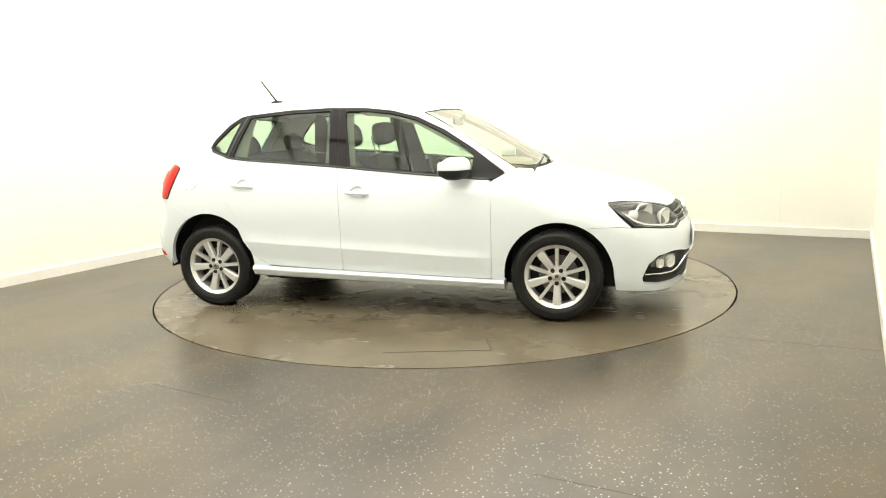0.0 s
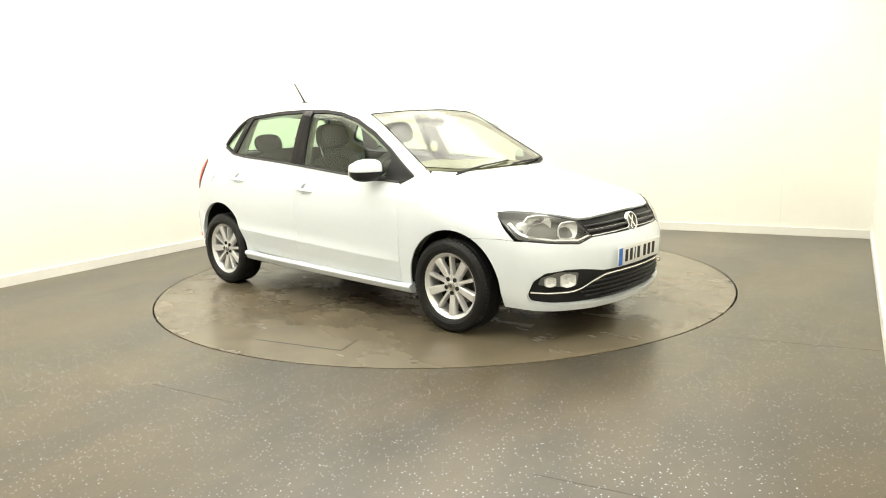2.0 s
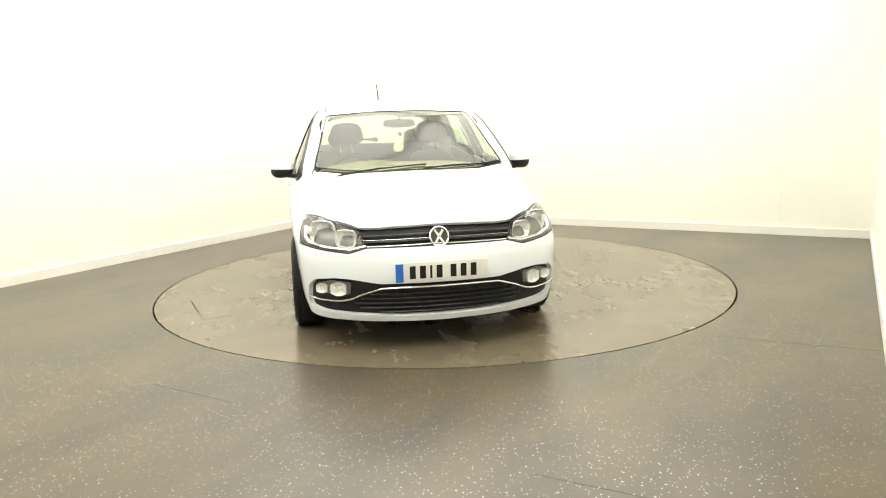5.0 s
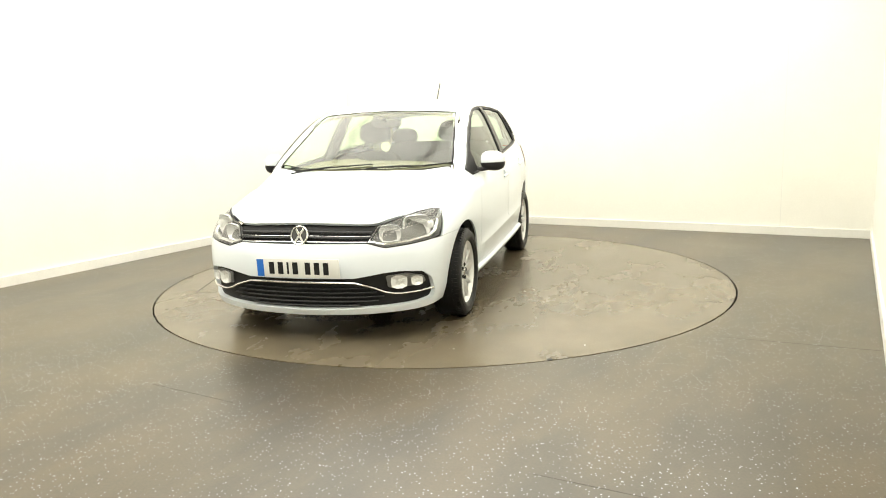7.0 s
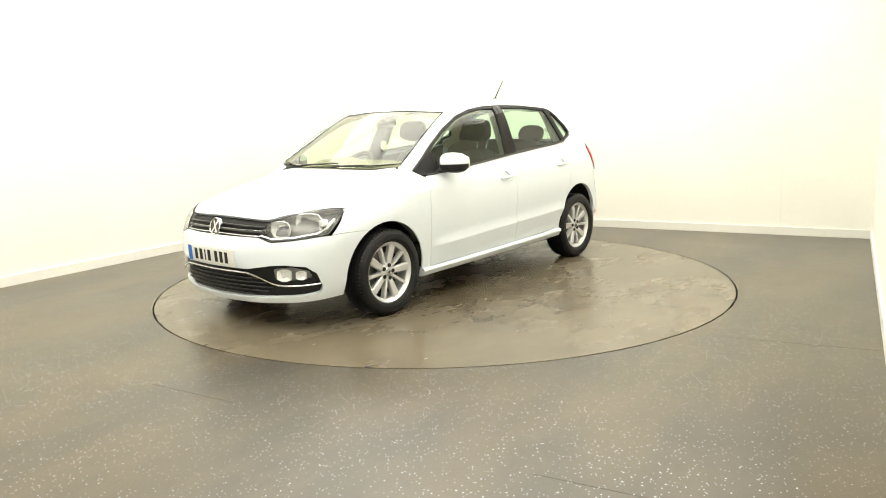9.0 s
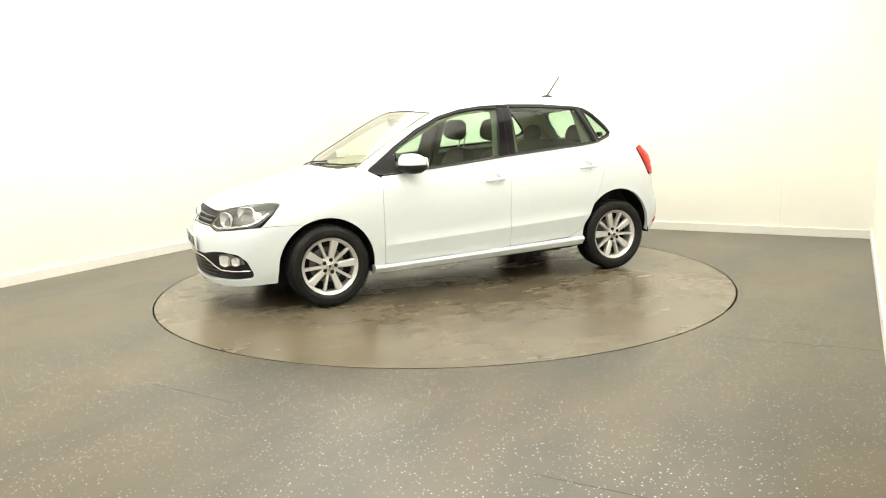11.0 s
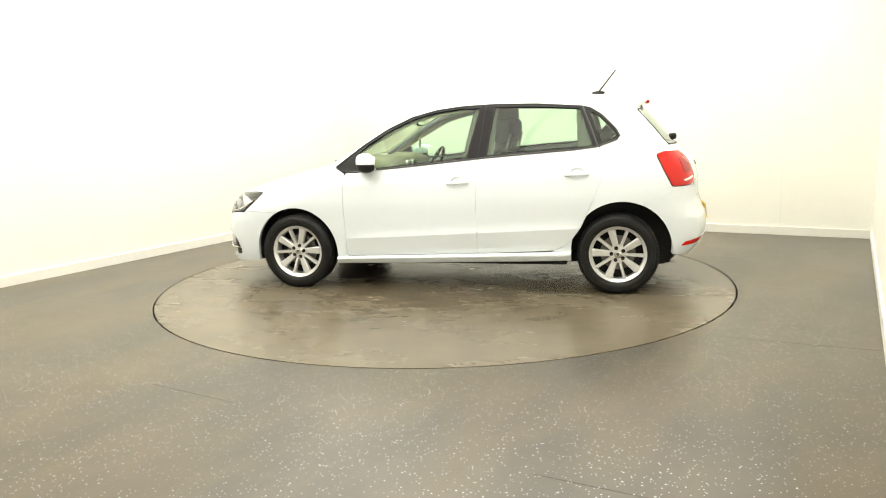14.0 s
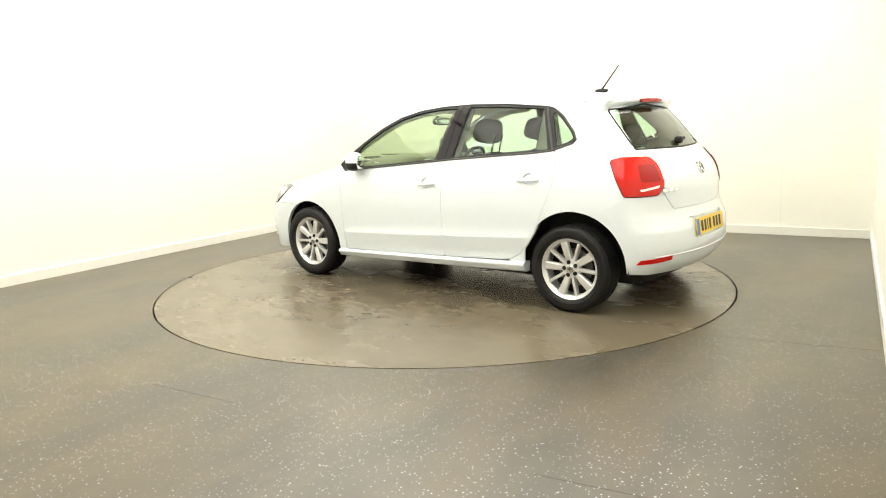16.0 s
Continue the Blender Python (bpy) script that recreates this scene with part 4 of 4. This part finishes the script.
    cowl = [(0.93, 0.66), (1.0, 0.45), (1.055, 0.2), (1.065, 0.0), (1.055, -0.2), (1.0, -0.45), (0.93, -0.66), (0.97, -0.66), (1.06, -0.45), (1.11, -0.2), (1.12, 0.0), (1.11, 0.2), (1.06, 0.45), (0.97, 0.66)]
    part("cowl", sheet(cowl, "T", lift=-0.016, depth=0.01, step=0.05), BLACK_TRIM, car, "black plastic scuttle below the windscreen")
    for path in ([(1.040, -0.48), (1.050, -0.2), (1.015, 0.10)], [(1.055, 0.10), (1.025, 0.40), (0.945, 0.61)]):
        fine = [((1 - t) ** 2 * path[0][0] + 2 * t * (1 - t) * path[1][0] + t * t * path[2][0], (1 - t) ** 2 * path[0][1] + 2 * t * (1 - t) * path[1][1] + t * t * path[2][1]) for t in (i / 12 for i in range(13))]
        bm = bmesh.new()
        tube(bm, on_skin(fine, "T", 0.007), 0.0065, 6, 0.8)
        w = part("wiper", bm, BLACK_TRIM, car, "black windscreen wiper")
        bm = bmesh.new()
        a, b = on_skin([(fine[0][0] + 0.012, fine[0][1] - 0.03)], "T", 0.003)[0], on_skin([fine[6]], "T", 0.012)[0]
        tube(bm, [a, a.lerp(b, 0.5) + Vector((0, 0, 0.004)), b], 0.0055, 6)
        part("wiper_arm", bm, BLACK_TRIM, w)
    both("screen_corner", PAINT, car, [(0.22, 0.49), (0.31, 0.505), (0.40, 0.536), (0.52, 0.562), (0.52, 0.590), (0.36, 0.566), (0.22, 0.552)], "T", lift=-0.009, depth=0.0, step=0.02, corner=0.0)
    # back: tailgate, glass, spoiler, bumper, lights
    gate = [(-1.79, 0.435, 0.682), (-1.77, 0.517, 0.772), (-1.758, 0.513, 0.84), (-1.715, 0.492, 0.955), (-1.69, 0.515, 1.008), (-1.62, 0.62, 1.02), (-1.60, 0.592, 1.057)]
    gl = flat(gate, "B")
    loop = [(0.0, 0.676)] + gl + [(0.0, 1.050)] + [(-u, z) for u, z in gl[::-1]]
    twice_loop = flat([(-1.60, 0.752, 0.755), (-1.79, 0.47, 0.755), (-1.75, 0.46, 0.90), (-1.63, 0.47, 1.075), (-1.56, 0.60, 1.075), (-1.50, 0.66, 1.05), (-1.50, 0.71, 1.0)], "B")
    both("light_surround", PAINT, car, twice_loop, "B", lift=-0.010, depth=0.0, step=0.03, corner=0.0)
    tail = part("tailgate", sheet(loop, "B", gap=0.0009, corner=0.02, step=0.03), PAINT, car, "white tailgate")
    def gate_ledge():
        line = [(gl[0][0] * i / 8, 0.676 + 0.006 * i / 8) for i in range(8)] + gl[:4]
        return tube(bmesh.new(), on_skin(line, "B", -0.012), 0.0065, 6)

    def quarter_ledge():
        return tube(bmesh.new(), on_skin([(-1.60, 0.752), (-1.55, 0.727), (-1.50, 0.700), (-1.46, 0.682), (-1.418, 0.666)], "L", -0.012), 0.0065, 6)
    twice("gate_ledge", gate_ledge, PAINT, car)
    twice("quarter_ledge", quarter_ledge, PAINT, car)
    rg = flat([(-1.60, 0.570, 1.062), (-1.50, 0.560, 1.18), (-1.385, 0.535, 1.315)], "B")
    loop = rg + [(0.0, 1.352)] + [(-u, z) for u, z in rg[::-1]] + [(0.0, 1.056)]
    part("rear_window", sheet(loop, "B", lift=-0.002, depth=0.005, corner=0.03, step=0.04), GLASS, tail, "green-tinted rear window")
    bm = bmesh.new()
    rim = resample(round_off(loop, 0.03), 0.04)
    pts = on_skin([p[:] for p in rim], "B", -0.002)
    tube(bm, pts + pts[:1], 0.0065, 6)
    part("rear_window_seal", bm, BLACK_TRIM, tail)
    bm = bmesh.new()
    rows = []
    for i in range(-14, 15):
        y = 0.545 * i / 14
        e = abs(i / 14)
        za = on_skin([(-1.27, y * 0.97)], "T")[0].z
        rear_x, rear_z = -1.452 + 0.085 * e**2, 1.385 - 0.035 * e**2
        rows.append([bm.verts.new(c) for c in ((-1.20, y * 0.96, za + 0.002), (-1.30, y * 0.98, za * 0.55 + (rear_z + 0.03) * 0.45 + 0.004), (-1.39, y, rear_z + 0.020), (rear_x, y, rear_z), (rear_x + 0.008, y, rear_z - 0.016), (-1.36, y, rear_z - 0.045), (-1.25, y * 0.96, za - 0.06))])
    for a, b in zip(rows, rows[1:]):
        for i in range(6):
            bm.faces.new((a[i], a[i + 1], b[i + 1], b[i]))
    bm.faces.new(rows[0]), bm.faces.new(rows[-1][::-1])
    bmesh.ops.recalc_face_normals(bm, faces=bm.faces)
    sp = part("roof_spoiler", bm, PAINT, tail, "white roof spoiler")
    part("brake_light", pillow((-1.466, -0.17, 1.356), (-1.425, 0.17, 1.388), 5), RED_DARK, sp, "dark red high brake light")
    rb_up = flat([(-1.838, 0.25, 0.676), (-1.79, 0.436, 0.680), (-1.768, 0.520, 0.770), (-1.745, 0.585, 0.770)] + on_skin([(-1.602, 0.773), (-1.600, 0.752), (-1.50, 0.700), (-1.415, 0.665)], "L"), "B")
    edge = flat(on_skin(arc(rcx, rcz, rr, 116, 180, 14) + [(rcx - rr, 0.285)], "L"), "B")
    low = flat([(-1.70, 0.62, 0.272), (-1.78, 0.40, 0.264)], "B")
    loop = [(0.0, 0.6745)] + rb_up + edge + low + [(0.0, 0.262)]
    loop = loop + [(-u, z) for u, z in loop[-2:0:-1]]
    well = flat([(-1.86, 0.310, 0.612), (-1.89, 0.275, 0.478)], "B")
    well = well + [(-u, z) for u, z in well[::-1]]
    bump_r = part("rear_bumper", sheet(loop, "B", holes=[well], gap=0.0009, corner=0.006, step=0.026, depth=0.03), PAINT, car, "white rear bumper")
    part("plate_recess", sheet(well, "B", lift=-0.014, depth=0.0, gap=-0.006, step=0.03), PAINT, bump_r)
    bm = bmesh.new()
    tube(bm, on_skin([(0.95 * i / 20, 0.392 + 0.004 * abs(i) / 20) for i in range(-15, 16)], "B", -0.001), 0.006, 6)
    part("bumper_crease", bm, PAINT, bump_r)
    for s in (1, -1):
        tl = flat(on_skin([(-1.491, 0.997)], "L") + [(-1.54, 0.688, 1.014), (-1.655, 0.525, 1.010), (-1.692, 0.497, 0.975), (-1.757, 0.515, 0.842), (-1.748, 0.578, 0.780)] + on_skin([(-1.601, 0.776), (-1.545, 0.885)], "L"), "B")
        lamp = part("tail_light", sheet(tl, "B", lift=0.007, depth=0.03, gap=0.0009, corner=0.02, step=0.022, mirror=s < 0), RED_LENS, car, "glossy red tail light with a clear reversing strip")
        bm = bmesh.new()
        rim = on_skin([p[:] for p in resample(round_off(tl, 0.02), 0.02)], "B", 0.001)
        tube(bm, rim + rim[:1], 0.0055, 6)
        part("seal", mirrored(bm) if s < 0 else bm, BLACK_TRIM, lamp)
        inner = flat([(-1.62, 0.640, 0.965), (-1.69, 0.535, 0.965), (-1.735, 0.535, 0.862), (-1.66, 0.668, 0.862)], "B")
        part("inner_lens", sheet(inner, "B", lift=0.0095, depth=0.003, step=0.02, corner=0.02, mirror=s < 0), RED_DARK, lamp, "darker red inner lens")
        clear = flat([(-1.668, 0.682, 0.806), (-1.742, 0.575, 0.822), (-1.744, 0.560, 0.838), (-1.66, 0.690, 0.818)], "B")
        part("reversing_strip", sheet(clear, "B", lift=0.0095, depth=0.003, step=0.02, corner=0.006, mirror=s < 0), LAMP_SILVER, lamp, "clear reversing strip")
        rf = flat([(-1.672, 0.728, 0.350), (-1.70, 0.715, 0.380), (-1.827, 0.522, 0.396), (-1.818, 0.518, 0.366)], "B")
        part("reflector", sheet(rf, "B", lift=0.005, depth=0.01, corner=0.006, step=0.02, mirror=s < 0), RED_LENS, bump_r, "red rear reflector")
    bm = bmesh.new()
    pts = on_skin([(0.0, 1.088), (-0.10, 1.092), (-0.20, 1.098)], "B", 0.016)
    tube(bm, pts, 0.012, 8)
    pivot = part("rear_wiper", bm, BLACK_TRIM, tail, "black rear wiper")
    part("wiper_hub", pillow(pts[0] - Vector((0.025, 0.034, 0.024)), pts[0] + Vector((0.025, 0.034, 0.026))), BLACK_TRIM, pivot)
    for y0, w, side in ((0.425, 0.15, 1), (-0.42, 0.10, 1)):
        for k in range(3):
            u = (y0 - w / 2 + w * (k + 0.5) / 3) / 0.80
            bm = sheet([(u - 0.022, 0.792), (u + 0.022, 0.792), (u + 0.022, 0.812), (u - 0.022, 0.812)], "B", lift=0.003, depth=0.003, step=0.02, corner=0.003)
            part("badge_bar", bm, CHROME, tail, "small chrome badge, as a plain bar")
    bm = tube(bmesh.new(), [(-1.50, -0.42, 0.235), (-1.60, -0.42, 0.23), (-1.69, -0.42, 0.225)], 0.024, 14)
    part("exhaust", bm, DISC_STEEL, car, "steel exhaust tip")
    # fuel flap on the right
    p = on_skin([(-1.40, 0.912)], "L")[0]
    ring = [(-1.40 + 0.072 * math.cos(a), 0.912 + 0.072 * math.sin(a)) for a in (i * math.tau / 28 for i in range(28))]
    part("fuel_flap", sheet(ring, "L", lift=0.0022, depth=0.002, corner=0, step=0.02, mirror=True), PAINT, car, "round fuel flap")
    gap_ring = on_skin(ring, "L", 0.0012)
    part("flap_gap", mirrored(tube(bmesh.new(), gap_ring + gap_ring[:1], 0.0013, 5)), LAMP_GREY, car, "thin dark gap round the fuel flap")
    sticker = [(0.42 + 0.030 * math.cos(a), 1.150 + 0.022 * math.sin(a)) for a in (i * math.tau / 16 for i in range(16))]
    part("sticker", sheet(sticker, "B", lift=-0.004, depth=0.0, corner=0, step=0.02), FRESH, tail, "small oval white sticker on the rear window")
    # aerial
    m = pose(-1.07, 0, TOP(-1.07) - 0.004)
    a = part("aerial", pillow((-0.055, -0.022, 0.0), (0.05, 0.022, 0.028), 2.2, m=m, bend=lambda c: Vector((c.x, c.y * (1 - c.z * 18), c.z))), BLACK_TRIM, car, "black roof aerial")
    part("mast", tube(bmesh.new(), [(-1.075, 0, 1.462), (-1.10, 0, 1.494), (-1.205, 0, 1.628)], lambda t: 0.0075 - 0.003 * t, 8), BLACK_TRIM, a)
    # door mirrors
    for s in (1, -1):
        def shell(z0, z1, grow=0.0):
            bm = pillow((0.535, 0.795, 0.905), (0.685, 0.955, 1.045), 2.7, 24)
            for v in bm.verts:
                t = (v.co.y - 0.80) / 0.155
                v.co.x += 0.035 * (1 - t) - 0.030 * t
                v.co.z += 0.012 * (1 - t)
                c = Vector((0.61, 0.875, 0.975))
                v.co = c + (v.co - c) * (1 + grow)
            bmesh.ops.bisect_plane(bm, geom=bm.verts[:] + bm.edges[:] + bm.faces[:], plane_co=(0, 0, z0), plane_no=(0, 0, -1), clear_outer=True)
            bmesh.ops.bisect_plane(bm, geom=bm.verts[:] + bm.edges[:] + bm.faces[:], plane_co=(0, 0, z1), plane_no=(0, 0, 1), clear_outer=True)
            bmesh.ops.holes_fill(bm, edges=[e for e in bm.edges if len(e.link_faces) == 1], sides=0)
            return mirrored(bm) if s < 0 else bm
        mir = part("door_mirror", shell(0.972, 1.2), PAINT, car, "white door mirror with a black underside")
        part("mirror_base", shell(0.5, 0.970, 0.03), BLACK_TRIM, mir)
        bm = bmesh.new()
        tube(bm, [(0.68, 0.755, 0.922), (0.665, 0.80, 0.925), (0.64, 0.85, 0.93)], 0.024, 10, 0.7)
        part("mirror_arm", mirrored(bm) if s < 0 else bm, BLACK_TRIM, mir)
        bm = pillow((0.528, 0.815, 0.925), (0.545, 0.94, 1.025), 4, 16)
        for v in bm.verts:
            t = (v.co.y - 0.80) / 0.155
            v.co.x += 0.030 * (1 - t) - 0.025 * t
        part("mirror_glass", mirrored(bm) if s < 0 else bm, MIRROR, mir, "mirror glass")
    # dark structure, wheel housings, floor
    part("engine_bay", liner(0.98, 1.95, 0.10, 0.86, ""), DARK, car)
    part("boot_floor", liner(-1.78, -0.95, 0.07, 0.70, ""), DARK, car)
    bm = bmesh.new()
    box(bm, (-0.86, -0.73, 0.205), (0.86, 0.73, 0.27), 0.02)
    box(bm, (-0.86, -0.56, 0.160), (0.86, 0.56, 0.205), 0.02)
    box(bm, (-1.62, -0.50, 0.175), (-0.86, 0.50, 0.26), 0.02)
    box(bm, (0.86, -0.50, 0.165), (1.78, 0.50, 0.26), 0.02)
    part("underbody", bm, DARK, car)
    for cx, cz, r in (FRONT_ARCH, REAR_ARCH):
        twice("wheel_housing", lambda: arch_liner(cx, cz, r + 0.012), BLACK_TRIM, car)
    # cabin
    part("headliner", sheet([(0.33, -0.50), (0.365, 0.0), (0.33, 0.50), (-1.33, 0.49), (-1.36, 0.0), (-1.33, -0.49)], "T", lift=-0.035, depth=0.0, step=0.08), LINING, car, "pale beige headlining")
    a_trim = [(0.84, 0.975), (0.60, 1.12), (0.30, 1.275), (0.10, 1.33), (-0.10, 1.352), (-0.14, 1.378), (0.12, 1.372), (0.32, 1.318), (0.55, 1.19), (0.80, 1.045), (0.90, 0.975)]
    both("pillar_trim", LINING, car, a_trim, lift=-0.035, depth=-0.01, step=0.04)
    both("pillar_trim", INNER_TRIM, car, [(-0.10, 0.96), (-0.33, 0.98), (-0.36, 1.39), (-0.18, 1.39)], lift=-0.035, depth=-0.01, step=0.04)
    both("pillar_trim", INNER_TRIM, car, [(-0.95, 1.03), (-1.12, 1.05), (-1.05, 1.31), (-1.0, 1.385), (-0.93, 1.36)], lift=-0.035, depth=-0.01, step=0.04)
    both("pillar_trim", LINING, car, [(-1.24, 1.11), (-1.24, 1.15), (-1.03, 1.36), (-1.30, 1.36), (-1.52, 1.10), (-1.52, 1.0), (-1.30, 0.98), (-1.10, 1.03)], lift=-0.035, depth=-0.01, step=0.04)
    part("dashboard", pillow((0.50, -0.70, 0.60), (0.96, 0.70, 0.995), 5, 28, bend=lambda c: Vector((c.x - 0.09 * (abs(c.y) / 0.7) ** 2, c.y, c.z - 0.045 * (c.y / 0.7) ** 2 + (0.02 if c.y < -0.15 and c.x < 0.75 else 0)))), DASH, car, "grey plastic dashboard")
    part("centre_console", pillow((-0.1, -0.12, 0.27), (0.75, 0.12, 0.52), 5), DASH, car)
    for y in (-0.08, 0.08):
        vent = pillow((0.486, y - 0.055, 0.885), (0.52, y + 0.055, 0.955), 5)
        part("slats", pillow((0.482, y - 0.045, 0.893), (0.50, y + 0.045, 0.947), 5), BLACK_TRIM, part("air_vent", vent, LAMP_SILVER, car, "silver-rimmed air vent"))
    wheel_m = pose(0.38, -0.36, 0.865, 0, 66, 0)
    bm = bmesh.new()
    ring = [wheel_m @ Vector((0.182 * math.cos(i * math.tau / 40), 0.182 * math.sin(i * math.tau / 40), 0)) for i in range(41)]
    tube(bm, ring, 0.016, 8)
    sw = part("steering_wheel", bm, BLACK_TRIM, car, "black three-spoke steering wheel")
    part("boss", pillow((-0.07, -0.075, -0.03), (0.07, 0.075, 0.02), 3, m=wheel_m), BLACK_TRIM, sw)
    for a in (0, 90, 270):
        c, sn = math.cos(radians(a)), math.sin(radians(a))
        bm = tube(bmesh.new(), [wheel_m @ Vector((0.05 * c, 0.05 * sn, -0.005)), wheel_m @ Vector((0.18 * c, 0.18 * sn, 0))], 0.018, 8, 0.5)
        part("spoke", bm, BLACK_TRIM, sw)
    part("column", tube(bmesh.new(), [wheel_m @ Vector((0, 0, -0.02)), wheel_m @ Vector((0, 0, -0.25))], 0.045, 12), BLACK_TRIM, sw)
    for y in (-0.36, 0.36):
        seat(car, -0.02, y)
    bench = part("rear_seat", pillow((-0.98, -0.62, 0.36), (-0.45, 0.62, 0.56), 5, 28), FABRIC, car, "dark grey cloth rear bench")
    part("backrest", pillow((-0.06, -0.60, 0.0), (0.08, 0.60, 0.62), 5, 28, m=pose(-0.93, 0, 0.48, 0, -18, 0)), FABRIC, bench)
    for y in (-0.36, 0.36):
        part("headrest", pillow((-0.045, -0.13, 0.60), (0.045, 0.13, 0.76), 2.8, m=pose(-0.93, y, 0.48, 0, -18, 0)), FABRIC, bench)
    bm = bmesh.new()
    box(bm, (-1.55, -0.55, 0.93), (-1.12, 0.55, 0.95), 0.008)
    part("parcel_shelf", bm, GREY_TRIM, car)
    vis = part("interior_mirror", pillow((0.395, -0.12, 1.235), (0.425, 0.12, 1.300), 3.5), BLACK_TRIM, car, "black interior mirror")
    part("mirror_stem", tube(bmesh.new(), [(0.42, 0, 1.28), (0.46, 0, 1.305)], 0.014, 8), BLACK_TRIM, vis)
    part("mirror_glass", pillow((0.391, -0.108, 1.243), (0.397, 0.108, 1.292), 4), MIRROR, vis)
    fresh = part("air_freshener", lathe([(0.0, 0.004), (0.020, 0.004), (0.034, 0.006), (0.040, 0.0), (0.034, -0.006), (0.020, -0.004), (0.0, -0.004)], 28), FRESH, car, "round white air freshener on a cord")
    fresh.matrix_basis = pose(0.42, -0.01, 1.09, 0, 0, 90)
    part("cord", tube(bmesh.new(), [(0, 0, 0.038), (0, 0, 0.15)], 0.0015, 5), BLACK_TRIM, fresh)
    for s in (1, -1):
        v = pillow((0.12, 0.12, 1.365), (0.30, 0.50, 1.385), 4, 18, bend=lambda c: Vector((c.x, c.y, c.z - (c.x - 0.12) * 0.22)))
        part("sun_visor", mirrored(v) if s < 0 else v, LINING, car, "beige sun visor")
        belt = tube(bmesh.new(), on_skin([(-0.22, 0.45), (-0.24, 0.8), (-0.25, 1.05), (-0.26, 1.25)], "L", -0.065), 0.022, 6, 0.3)
        part("seat_belt", mirrored(belt) if s < 0 else belt, BLACK_TRIM, car)
    # wheels
    first = build_wheel(car)
    size = 0.957
    first.matrix_basis = pose(1.235, 0.731, 0.3025 * size, 0, 54, 0) @ Matrix.Diagonal((size, size, size, 1))
    for x, y, turn, roll in ((1.235, -0.731, 180, 33), (-1.235, 0.712, 0, 12), (-1.235, -0.712, 180, 20)):
        copy_thing(first, pose(x, y, 0.3025 * size, 0, roll, turn))
    return tagged(car, "white five-door hatchback car with silver alloy wheels, parked on the turntable", "car")


# ---- motion ----
START, RATE = -16.66, -12.631
CAR_AT = Vector((-0.155, -0.356, 0.0))


def motions():
    times = [i * 0.5 for i in range(33)]
    uneven = curve([(0, 0.10), (2, 0.18), (4, 0.08), (6.5, -0.28), (8, -0.45), (9, -0.40), (11.5, -0.12), (13, -0.12), (14, 0.10), (16, 0.38)])
    turns = [START + RATE * t + float(uneven(t)) for t in times]
    walk(TABLE, [(t, pose(0, 0, 0, 0, 0, a)) for t, a in zip(times, turns)])
    walk(CAR, [(t, pose(0, 0, 0, 0, 0, a) @ Matrix.Translation(CAR_AT)) for t, a in zip(times, turns)])


room()
wall_joint()
floor()
floor_seams()
for i in range(4):
    for j in range(4):
        spot = Vector((0.15, 0.95)) + Vector((0.869, -0.495)) * (i - 1.5) * 1.45 - DIR_R * (j * 2.2 - 1.3)
        ceiling_light(spot.x, spot.y, -29.7)
TABLE = turntable()
CAR = build_car()
motions()
